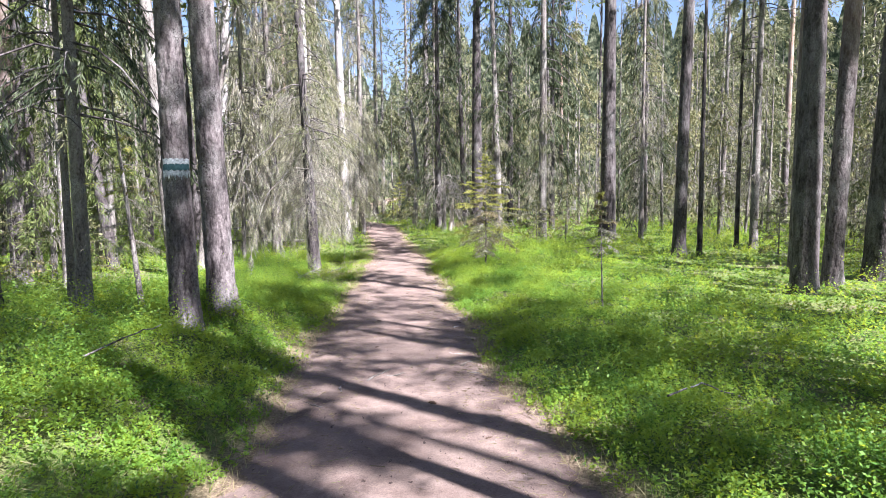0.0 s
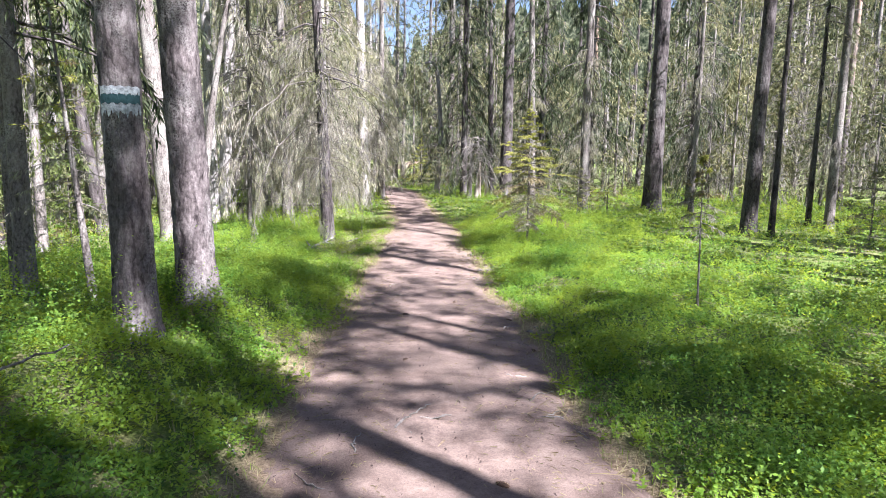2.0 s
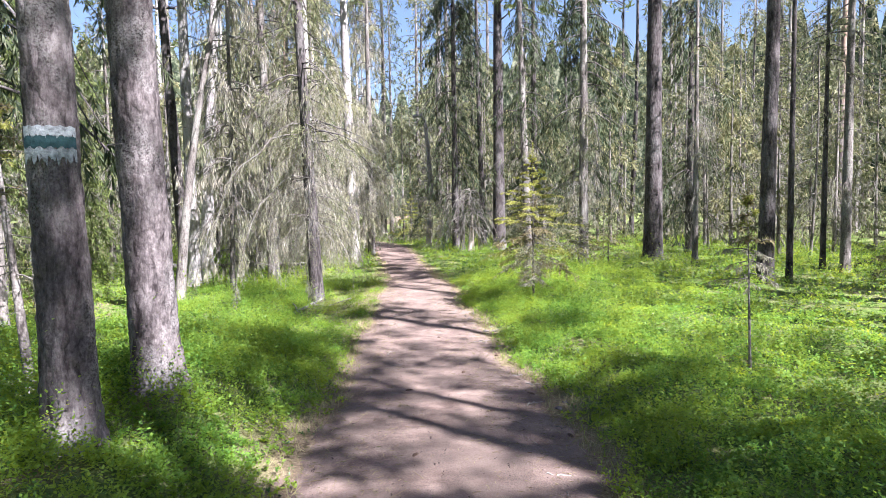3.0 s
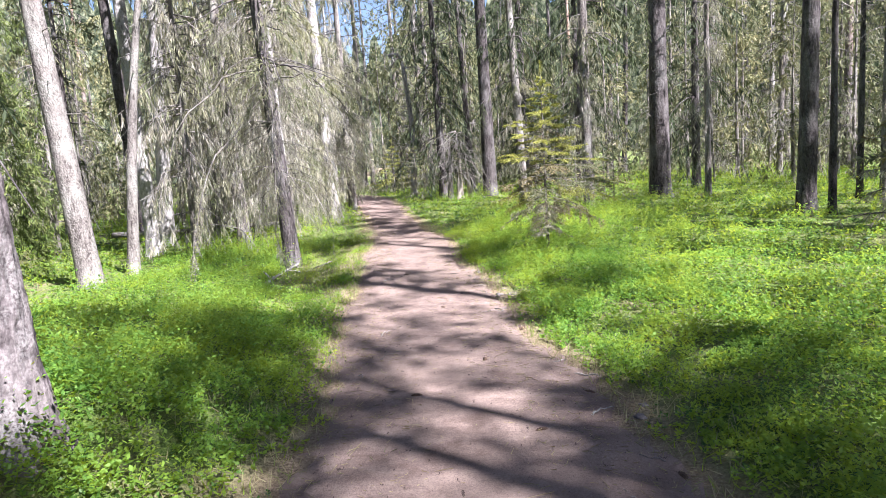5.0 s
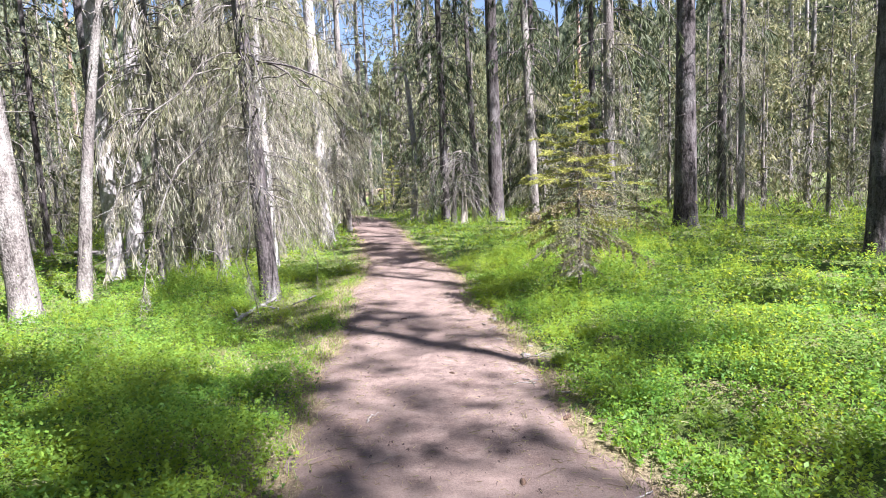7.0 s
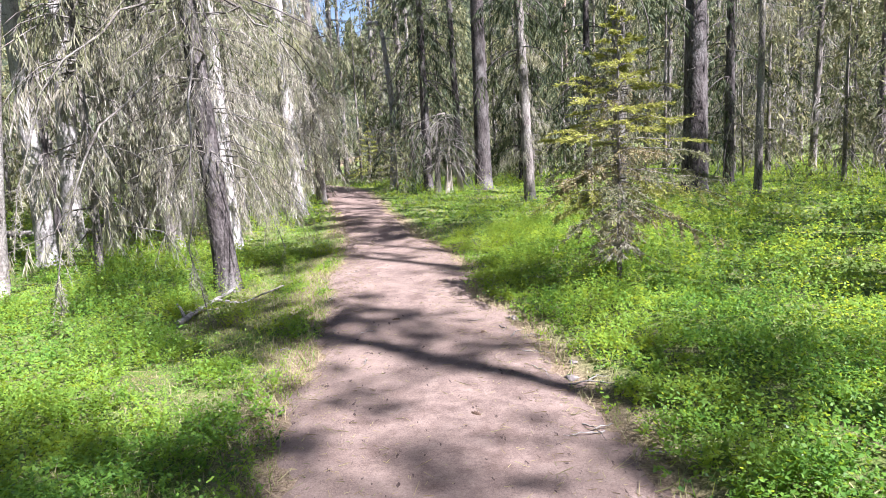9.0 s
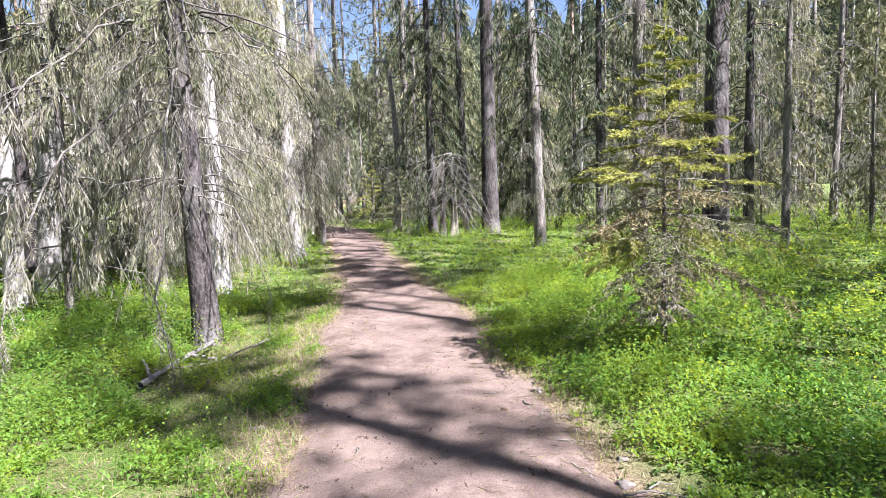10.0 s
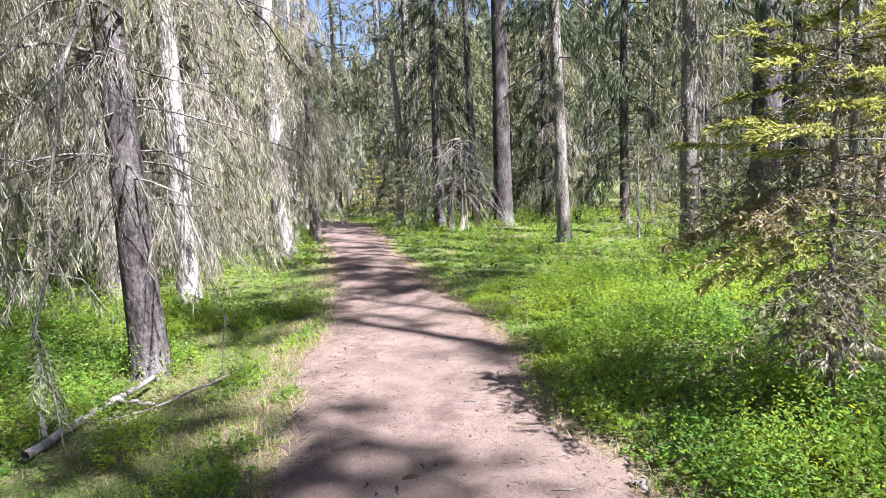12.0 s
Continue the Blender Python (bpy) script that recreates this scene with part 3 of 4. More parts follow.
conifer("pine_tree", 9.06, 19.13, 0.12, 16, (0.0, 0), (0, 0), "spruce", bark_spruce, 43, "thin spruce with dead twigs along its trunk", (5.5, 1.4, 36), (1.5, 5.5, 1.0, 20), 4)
conifer("pine_tree", 8.73, 19.5, 0.07, 12, (0.0, 0), (0, 0), "spruce", bark_shade_dark, 44, "slender dark spruce pole", (5, 1.0, 26), stubs=20)
# dark bark paints in the shade lying on this trunk of the pair
conifer("pine_tree", 6.2, 11.2, 0.22, 18, (0.0, 0), (0, 0), "pine", bark_shade_dark, 45, "grey pine of a close pair with scaly bark", (13.5, 1.4, 14), stubs=6, sides=20)
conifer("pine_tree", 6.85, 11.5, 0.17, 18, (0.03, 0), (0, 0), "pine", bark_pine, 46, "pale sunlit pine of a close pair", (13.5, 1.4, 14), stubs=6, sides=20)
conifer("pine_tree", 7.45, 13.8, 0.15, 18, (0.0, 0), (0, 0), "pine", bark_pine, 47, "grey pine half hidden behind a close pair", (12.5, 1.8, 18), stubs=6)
conifer("pine_tree", 8.7, 12.9, 0.36, 21, (0.02, 0), (0, 0), "pine", bark_shade_dark, 48, "broad dark pine trunk in deep shade", (13, 2.4, 24), stubs=12, sides=20)
conifer("pine_tree", 7.14, 23.68, 0.09, 14, (0.0, 0), (0, 0), "spruce", bark_spruce, 49, "thin grey spruce with dead twigs", (6, 1.1, 34), (0.8, 5.5, 0.9, 30), 5)
conifer("spruce_tree", 3.36, 22.15, 0.15, 17, (0.0, 0), (0, 0), "spruce", bark_spruce, 50, spruce_label, (4.2, 1.7, 70), (1.3, 5.0, 0.8, 36), 12, green=needles_shade, blade=(0.22, 0.028), droop=0.7)
conifer("spruce_tree", 2.23, 25.92, 0.15, 17, (-0.03, 0), (0, 0), "spruce", bark_spruce, 51, "grey spruce with bare dead twigs near its foot", (3.6, 1.7, 74), (1.2, 4.5, 0.7, 30), 10, green=needles_shade, blade=(0.22, 0.028), droop=0.7)
conifer("pine_tree", 1.61, 30.7, 0.27, 22, (0.0, 0), (0, 0), "pine", bark_shade_dark, 52, "thick dark pine beside the far bend of the path", (9, 2.6, 36), stubs=16)
conifer("spruce_tree", -0.2, 31.6, 0.16, 17, (0.0, 0), (0, 0), "spruce", bark_shade_dark, 53, "dark spruce hanging low over the bend of the path", (1.7, 2.1, 170), stubs=0, density=1.3, green=needles_shade, blade=(0.24, 0.03), droop=0.8)
conifer("spruce_tree", 3.4, 33.2, 0.17, 18, (0.0, 0), (0, 0), "spruce", bark_shade_dark, 56, "dense dark green spruce behind the thick pine", (1.2, 2.2, 120), stubs=0, green=needles_shade, blade=(0.24, 0.03), droop=0.7)
conifer("spruce_tree", 5.0, 30.2, 0.14, 15, (0.0, 0), (0, 0), "spruce", bark_shade_dark, 57, "dense dark green spruce in the shade of the pines", (1.6, 1.9, 100), stubs=0, green=needles_shade, blade=(0.24, 0.03), droop=0.7)
conifer("spruce_tree", 8.4, 27.6, 0.15, 16, (0.0, 0), (0, 0), "spruce", bark_shade_dark, 58, "dense dark green spruce in the shade of the pines", (1.4, 2.0, 100), stubs=0, green=needles_shade, blade=(0.24, 0.03), droop=0.7)


def broken_spruce(x, y):
    """Two split pale stumps with a tangle of dead branches."""
    rng = np.random.default_rng(77)
    ob = new("dead_spruce")
    ob.location = (x, y, z_at(x, y))
    tagged(ob, "dead spruce with pale peeled stumps and a tangle of grey branches", "tree")
    for dx, r, h, ln in ((-0.35, 0.11, 2.4, (0.03, 0)), (0.0, 0.14, 1.5, (0.05, 0)), (0.42, 0.11, 1.4, (-0.1, 0))):
        me = trunk_mesh(rng, r, h, trunk_axis(ln, (0, 0), h), dead_wood if dx < -0.1 else peeled_wood, 10, top=0.2)
        o = part("stump", me, ob)
        o.location.x = dx
    P = limbs(rng, 60, 0.9, 2.6, 1.4, 1.0, 0.2, 0.95, wiggle=0.1)
    for k in range(len(P)):
        T = shoots(rng, P[k:k + 1], 4, 0.5, curl=0.5)
        part("dead_branch", mesh("dead_branch", *join([tubes(P[k:k + 1], 0.018, 0.005), tubes(T, 0.007, 0.003)]), dead_wood), ob)
    return ob


broken_spruce(0.4, 30.3)


def snag(x, y):
    """A pale dead trunk whose top bends over."""
    rng = np.random.default_rng(5)
    ob = new("dead_birch")
    ob.location = (x, y, z_at(x, y))
    tagged(ob, "pale dead trunk with a hooked broken top behind the spruces", "tree")
    s = np.linspace(0, 1, 26)
    bend = np.clip(s - 0.82, 0, None) / 0.18
    line = np.stack([0.15 * np.sin(s * 4) - 0.5 * bend ** 2, 0 * s, 6.4 * np.minimum(s, 0.9) + 0.2 * np.sin(bend * 2.4)], -1)[None]
    part("trunk", mesh("trunk", *tubes(line, 0.15, 0.07, 10), bark_sun_pale, True), ob)
    P = limbs(rng, 14, 2.0, 6.2, 0.8, 0.6, 0.2, 0.4, wiggle=0.1)
    for k in range(len(P)):
        part("dead_branch", mesh("dead_branch", *tubes(P[k:k + 1], 0.03, 0.008), bark_sun_pale), ob)


snag(-1.45, 33.4)


def young_spruce(x, y, height, reach, seed, green, label, brown=0.42, per=20, whorls=13, name="young_spruce", lean=(0, 0), start=0.14, shoot=15, low_len=0.8, size=1.0, girth=0.014):
    """A young spruce: tiers of flat boughs, yellow-green above, browned and lichen-grey below."""
    rng = np.random.default_rng(seed)
    ob = new(name)
    ob.location = (x, y, z_at(x, y))
    tagged(ob, label, "tree")
    axis = trunk_axis(lean, (0, 0), height)
    part("trunk", trunk_mesh(rng, height * girth, height, axis, bark_spruce, 10, flare=0.3, top=0.15), ob)
    for w in range(whorls):
        q = (w + 0.4) / whorls
        h = height * (start + (0.97 - start) * q)
        n = int(rng.integers(4, 6))
        shape = min(1.0, (1 - q) * 1.35 + 0.02) * (low_len if q < brown * 0.42 else 1.0)
        if low_len < 0.5 and q < brown * 0.42:
            n += 2
        alive = q > brown
        P = limbs(rng, n, h - 0.02 * height, h + 0.025 * height, reach * shape, reach * shape, (0.12 if alive else 0.0) + 0.35 * (q - 0.4) + rng.normal(0, 0.05), 0.12 if alive else 0.16, axis=axis, wiggle=0.025)
        az0 = rng.uniform(0, 6.28)
        for k in range(n):
            a = az0 + 2 * np.pi * k / n + rng.normal(0, 0.2)
            L = np.linalg.norm(P[k, :, :2] - P[k, 0, :2], axis=1) * rng.uniform(0.7, 1.15)
            c = axis(h)
            P[k, :, 0], P[k, :, 1] = c[0] + np.cos(a) * L, c[1] + np.sin(a) * L
            Q = P[k:k + 1]
            T = shoots(rng, Q, max(5, int(shoot * (0.25 + 0.75 * shape))), reach * shape * (0.44 if alive else 0.36), 0.75, 0.85 if alive else 0.6, 0.02 if alive else 0.15, 0.15, curl=0.08 if alive else 0.2)
            if alive:
                T[:, 1:, 2] = T[:, :1, 2] + 0.7 * (T[:, 1:, 2] - T[:, :1, 2])
            b = part("bough", mesh("bough", *join([tubes(Q, 0.006, 0.002), tubes(T, 0.0022, 0.0012)]), dead_wood), ob)
            every = np.concatenate([T, Q[:, 2:]])
            if alive:
                stuff("needles", mesh("needles", *blades(rng, every, int(per * (0.45 + 0.55 * shape)), 0.05 * size, 0.0115 * size, 0.55, 0.85, 0.0), green), b)
            elif q < brown * 0.42:
                stuff("lichen", mesh("lichen", *blades(rng, every, int(per * 0.7), 0.05 * size, 0.008 * size, 0.6, 0.4, 0.6), lichen), b, "grey lichen on the lowest boughs")
            else:
                mat = (needles_dead, needles, needles_young)[int(rng.choice(3, p=(0.45, 0.3, 0.25)))]
                stuff("needles", mesh("needles", *blades(rng, every, int(per * 0.9), 0.05 * size, 0.012 * size, 0.8, 0.6, 0.1), mat), b, "browned needles" if mat is needles_dead else "")
    if low_len < 0.5:
        P = limbs(rng, 70, 0.3, height * 0.72, reach * 0.42, reach * 0.3, 0.0, 0.25, axis=axis, wiggle=0.06)
        T = shoots(rng, P, 6, reach * 0.2, 0.8, 0.6, 0.3, 0.2, curl=0.3)
        twigs = stuff("brushwood", mesh("brushwood", *join([tubes(P, 0.004, 0.0015), tubes(T, 0.002, 0.001)]), dead_wood), ob, "short dry twigs along the trunk")
        stuff("needles", mesh("needles", *blades(rng, T, 12, 0.035, 0.007, 0.8, 0.4, 0.3), needles_dead), twigs, "browned needles")
    tips = np.array([[(*axis(height * 0.88), height * 0.88), (*axis(height * 0.97), height * 0.97), (*axis(height * 1.05), height * 1.05)]])
    stuff("leader", mesh("leader", *join([tubes(tips, 0.006, 0.003), blades(rng, tips, per * 3, 0.05 * size, 0.011 * size, 0.75, 0.7, 0.0)]), green), ob)
    return ob


young_spruce(0.98, 15.0, 2.72, 1.0, 3, needles_young, "bright yellow-green young spruce with browned lower boughs beside the path", 0.40, per=44, whorls=16, low_len=0.3, size=0.8, shoot=20, girth=0.0095)
young_spruce(-1.25, 31.0, 2.2, 1.1, 4, needles, "dark green young spruce at the bend of the path", 0.1, 7, 10, shoot=12, size=2.0)
young_spruce(-2.35, 36.0, 2.4, 0.9, 5, needles_young, "sunlit yellow-green young spruce beyond the bend", 0.1, 7, 10, shoot=12, size=2.0)
young_spruce(2.28, 9.32, 1.75, 0.3, 6, needles_dead, "spindly dying spruce sapling among the bilberries", 0.95, 10, 7, "spruce_sapling", (-0.03, 0), 0.5, 8, 1.0, girth=0.008)
young_spruce(-3.8, 8.2, 2.9, 0.55, 7, needles, "leaning half-dead spruce sapling in the shade", 0.75, 12, 9, "spruce_sapling", (-0.09, 0), 0.3, 8, 1.0)
for k, (x, y, h, r) in enumerate([(3.0, 21.0, 1.5, 0.7), (4.4, 23.5, 1.7, 0.8), (8.2, 16.0, 1.6, 0.8), (9.6, 14.6, 1.4, 0.7), (5.2, 27.5, 2.0, 0.8), (-8.2, 15.2, 1.6, 0.7), (-9.3, 14.2, 1.8, 0.8), (3.9, 26.0, 2.4, 0.9)]):
    young_spruce(x, y, h, r, 60 + k, needles, "small green spruce growing in the shade of the stand", 0.3, 6, 8, shoot=9, size=1.9)


# ---- the stand all round ----
def stand():
    rng = np.random.default_rng(9)
    spruces, pines, fillers = [], [], []
    for k in range(6):
        r = (0.14, 0.11, 0.17, 0.1, 0.13, 0.12)[k]
        h = (17, 14, 20, 12, 16, 15)[k]
        z0 = (2.2, 3.4, 4.0, 1.4, 4.5, 3.0)[k]
        spruces.append(conifer("spruce_tree", 0, 200, r, h, (0.0, 0), (0.15, 0), "spruce", (bark_spruce, bark_shade_dark, bark_spruce, bark_sun_pale, bark_sun_pale, bark_spruce)[k], 100 + k,
                               "lichen-hung spruce in the dense stand", (z0, 1.9, 58), (0.6, 6.0, 1.3, 26), 6, sides=8, group="spruces of the stand", each=False))
    for k in range(3):
        pines.append(conifer("pine_tree", 0, 200, (0.17, 0.2, 0.14)[k], (20, 22, 18)[k], (0.02 * (k - 1), 0), (0.2, 0.1), "pine", (bark_pine, bark_sun_pale, bark_shade_dark)[k], 110 + k,
                             "tall bare-trunked pine in the dense stand", (11.5, 2.0, 24), stubs=18, sides=10, group="pines of the stand", each=False))
    slim = conifer("pine_tree", 0, 200, 0.12, 19, (0.0, 0), (0.2, 0.1), "pine", bark_pine, 117, "slender unseen pine with a thin high crown, added for its shade", (11.5, 1.5, 13), stubs=12, sides=10, group="pines of the stand", each=False)
    for k in range(5):
        fillers.append(conifer("spruce_tree", 0, 200, 0.07, (7, 9, 6, 8, 10)[k], (0.0, 0), (0.05, 0), "spruce", bark_spruce, 120 + k,
                               "low thick spruce filling the stand behind", (0.5, (1.5, 1.7, 1.3, 1.5, 1.6)[k], 46), (0.5, 3.0, 1.1, 12), 5, sides=6, group="low spruces of the stand", each=False))
    poles = []
    for k in range(4):
        poles.append(conifer("dead_spruce", 0, 200, (0.06, 0.045, 0.075, 0.05)[k], (10, 8, 12, 9)[k], (0.0, 0), (0.12, 0), "spruce", (bark_spruce, dead_wood, bark_spruce, bark_shade_dark)[k], 130 + k,
                             "thin dead grey spruce pole with bare twigs", None, (0.6, 7.0, 0.75, 34), 2, sides=6, group="dead poles of the stand", each=False))
    spots = []

    def try_at(x, y, gap, models):
        if not all((x - a) ** 2 + (y - b) ** 2 > gap * gap for a, b in spots):
            return False
        spots.append((x, y))
        s = rng.uniform(0.85, 1.2) * (1.15 if y > 38 else 1.0)
        copy_thing(models[rng.integers(len(models))], Matrix.Translation((x, y, z_at(x, y) - 0.03)) @ Matrix.Rotation(rng.uniform(0, 6.28), 4, "Z") @ Matrix.Scale(s, 4))
        return True

    def scatter(count, box, gap, models, allowed):
        done = 0
        for _ in range(count * 12):
            x, y = rng.uniform(box[0], box[1]), rng.uniform(box[2], box[3])
            if allowed(x, y) and try_at(x, y, gap, models):
                done += 1
            if done >= count:
                break

    def ahead(x, y):
        return off_path(x, y) > 1.7 and not (y < 33 and -9 < x < 6.8) and not (y < 40 and off_path(x, y) < 2.3) and abs(x) < 8 + 0.72 * y

    def bend(x, y):
        return off_path(x, y) > 1.2 and not (-6.5 < x < 3.2 and y < 34.2)

    def sides(x, y):
        return (x < -11 or x > 9.5 + 0.12 * y) and abs(x) < 5 + 0.85 * y

    # the wood beyond the bend, which ends the view down the path
    scatter(26, (-10, 7, 33, 46), 1.3, fillers, bend)
    scatter(70, (-26, 30, 24, 46), 1.5, fillers, ahead)
    scatter(66, (-34, 40, 24, 56), 1.8, spruces, ahead)
    scatter(14, (-30, 36, 28, 52), 1.9, pines, ahead)
    scatter(22, (-24, -11, 8, 30), 1.8, fillers, sides)
    scatter(12, (-26, -11, 6, 30), 2.2, pines, sides)
    scatter(14, (-28, -11, 8, 30), 2.2, spruces, sides)
    scatter(20, (11, 22, 9, 30), 1.8, fillers, sides)
    scatter(9, (12, 26, 8, 30), 2.6, pines, sides)
    for x, y in ((-2.2, 43), (-0.5, 45), (-1.0, 40.5), (0.8, 42), (-5, 49), (-2, 48)):
        try_at(x, y, 0.5, spruces[:3])
    scatter(8, (-16, 20, 24, 40), 1.0, poles, ahead)
    scatter(6, (10.5, 17, 13, 26), 1.0, poles, lambda x, y: x > 9.8)
    scatter(10, (-16, -9.5, 13, 26), 1.0, poles, lambda x, y: x < -9.5)
    # unseen pines, added behind and on the sunny side to shade path and banks
    for x, y in SHADE_PINES:
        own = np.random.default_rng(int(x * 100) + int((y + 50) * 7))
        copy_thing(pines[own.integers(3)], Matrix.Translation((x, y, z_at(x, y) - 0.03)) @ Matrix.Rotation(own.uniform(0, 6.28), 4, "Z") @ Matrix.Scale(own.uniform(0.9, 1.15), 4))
    # unseen slender pines, added to cast narrow bands of shade
    for k, (x, y) in enumerate(SLIM_SHADE_PINES):
        copy_thing(slim, Matrix.Translation((x, y, z_at(x, y) - 0.03)) @ Matrix.Rotation(k * 1.7, 4, "Z"))
    # the stand goes on behind, out of view
    for x, y in ((-4, -6), (-8, -2), (-7, 2), (-13, 4), (-3, -12), (2, -15), (6, -14), (12, -16), (18, -12)):
        try_at(x, y, 0.5, spruces)
    for m in spruces + pines + fillers + poles + [slim]:
        for o in (*m.children_recursive, m):
            bpy.data.objects.remove(o)


# feet of the unseen pines, set where their crowns shade the ground
SLIM_SHADE_PINES = [(2.7, 1.2), (5.8, 7.5), (9.1, 2.2), (11.5, 3.2), (13.5, 6.8), (10.6, 7.0), (5.4, 4.0), (16.0, 8.6), (15.0, 3.6)]
SHADE_PINES = [(6.5, -1.5), (4.9, 0.9), (10.6, -1.4), (16.5, 8.0), (15.0, 9.8), (11.0, 0.0), (8.0, -6.0), (12.5, -5.0), (5.0, -5.0), (10.0, -9.0), (4.4, -1.6), (14.5, -0.5), (9.8, -1.0), (7.4, -3.4),
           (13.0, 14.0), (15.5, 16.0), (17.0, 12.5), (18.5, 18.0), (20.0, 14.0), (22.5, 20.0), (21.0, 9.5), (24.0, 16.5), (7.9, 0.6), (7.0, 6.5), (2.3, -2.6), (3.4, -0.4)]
stand()


def backdrop():
    N = 1400
    a = np.linspace(0, 2 * np.pi, N, endpoint=False)
    rng = np.random.default_rng(3)
    top = 25 + 3.0 * np.abs(np.sin(a * 83) + np.sin(a * 131 + 1)) + 1.2 * rng.uniform(0, 1, N)
    top -= 9 * np.exp(-((np.cos(a) * 95 + 10) / 6) ** 2) * (np.sin(a) > 0)
    rows = np.linspace(0, 1, 6)
    V = np.stack([np.broadcast_to(np.cos(a) * 95, (6, N)), np.broadcast_to(20 + np.sin(a) * 95, (6, N)), -2 + top[None] * rows[:, None]], -1)
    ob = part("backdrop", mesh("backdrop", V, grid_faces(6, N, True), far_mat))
    tagged(ob, "flat ring of far woods with painted light and shade, closing the view between the trunks", "woods", kind="structure")


backdrop()


# ---- undergrowth ----
def undergrowth(name, label, rng, n, box, leaf, tall, mat, share, inner=0.08, outer=99.0, spread=0.16, per=26, gap=None):
    """Low plants as many small leaves: n plants over a stretch of the plan."""
    x, y = rng.uniform(box[0], box[1], n), rng.uniform(box[2], box[3], n)
    d = off_path(x, y)
    patch = 0.5 + 0.5 * np.sin(x * 1.3 + 2.0 * np.sin(y * 0.7)) * np.sin(y * 1.1 + 1.7 * np.sin(x * 0.6 + 1))
    keep = (d > inner + rng.uniform(0, 0.28, n)) & (d < outer) & (rng.uniform(0, 1, n) < share(patch, x, y))
    bare = np.sin(x * 2.3 + y * 0.7 + 4) * np.sin(y * 1.9 - x * 0.8) > 0.86
    keep &= ~(bare & (rng.uniform(0, 1, n) < 0.6))
    if gap is not None:
        keep &= gap(x, y)
    x, y, d = x[keep], y[keep], d[keep]
    m = len(x)
    mound = 0.78 + 0.78 * np.sin(x * 3.1 + np.sin(y * 2.2)) * np.sin(y * 2.7 + np.sin(x * 1.9)) + 0.2 * np.sin(x * 7.3) * np.sin(y * 6.1)
    h = tall * rng.uniform(0.5, 1.25, m) * np.clip(mound, 0.18, 1.7) * (0.4 + 0.6 * smooth01(d / 0.8))
    each = 7
    i = np.repeat(np.arange(m), per // each)
    k = len(i)
    ang, rad = rng.uniform(0, 2 * np.pi, k), np.sqrt(rng.uniform(0, 1, k)) * spread
    root = np.stack([x[i] + np.cos(ang) * rad, y[i] + np.sin(ang) * rad, np.zeros(k)], -1)
    top = h[i] * (1 - 0.6 * (rad / spread) ** 2) * np.where(rng.uniform(0, 1, k) < 0.12, 1.3, rng.uniform(0.45, 1.0, k))
    root[:, 2] = ground_z(root[:, 0], root[:, 1]) + 0.01
    way = rng.normal(0, 0.3, (k, 3)) + np.stack([np.cos(ang) * 0.35, np.sin(ang) * 0.35, np.ones(k)], -1)
    tip = root + way * top[:, None]
    s = (0.35 + 0.65 * (np.arange(each) + 0.5) / each)[None, :, None] + rng.uniform(-0.06, 0.06, (k, each, 1))
    p = (root[:, None] * (1 - s) + tip[:, None] * s).reshape(-1, 3)
    k = len(p)
    az, tilt = np.repeat(ang, each) + np.tile(np.arange(each) * 2.4, k // each) + rng.normal(0, 0.4, k), rng.normal(0.36, 0.36, k)
    dvec = np.stack([np.cos(az) * np.cos(tilt), np.sin(az) * np.cos(tilt), np.sin(tilt)], -1)
    w = unit(np.cross(dvec, np.array([0, 0, 1.0])) + rng.normal(0, 0.4, (k, 3)))
    L = leaf * (rng.uniform(0.55, 1.3, k) * (1.15 - 0.35 * np.tile(np.arange(each) / each, k // each)))[:, None]
    mid = p + dvec * L * 0.45
    v = np.stack([p, mid + w * L * 0.31, p + dvec * L, mid - w * L * 0.31], 1).reshape(-1, 3)
    ob = part(name, mesh(name, v, np.arange(len(v)).reshape(-1, 4), mat))
    return tagged(ob, label, "plants", kind="stuff")


rng = np.random.default_rng(21)
light = "fresh green bilberry plants covering the forest floor"
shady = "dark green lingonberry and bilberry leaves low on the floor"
near = (-7.0, 7.0, 2.4, 21)
wide = (-14, 16, 4, 38)


def beyond(x, y):
    return ((off_path(x, y) > 4.4) | (y > 20.6)) & (np.abs(x) < 5 + 0.7 * y)


undergrowth("bilberry_plants", light, rng, 11500, (-4.4, 3.4, 2.4, 20), 0.028, 0.39, leaf_bilberry, lambda p, x, y: 0.7 + 0.3 * p, 0.05, 1.9, 0.12, 98, worn)
undergrowth("bilberry_plants", light, rng, 11000, near, 0.035, 0.42, leaf_bilberry, lambda p, x, y: 0.65 + 0.35 * p, 1.7, 4.6, 0.14, 63, worn)
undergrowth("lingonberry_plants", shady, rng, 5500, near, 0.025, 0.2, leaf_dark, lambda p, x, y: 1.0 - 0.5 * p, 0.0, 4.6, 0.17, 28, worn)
undergrowth("bilberry_plants", light, rng, 14500, wide, 0.046, 0.42, leaf_bilberry, lambda p, x, y: 0.65 + 0.35 * p, 0.15, 99, 0.24, 35, beyond)
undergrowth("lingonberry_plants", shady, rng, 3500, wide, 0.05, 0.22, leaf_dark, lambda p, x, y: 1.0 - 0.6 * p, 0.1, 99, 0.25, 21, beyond)


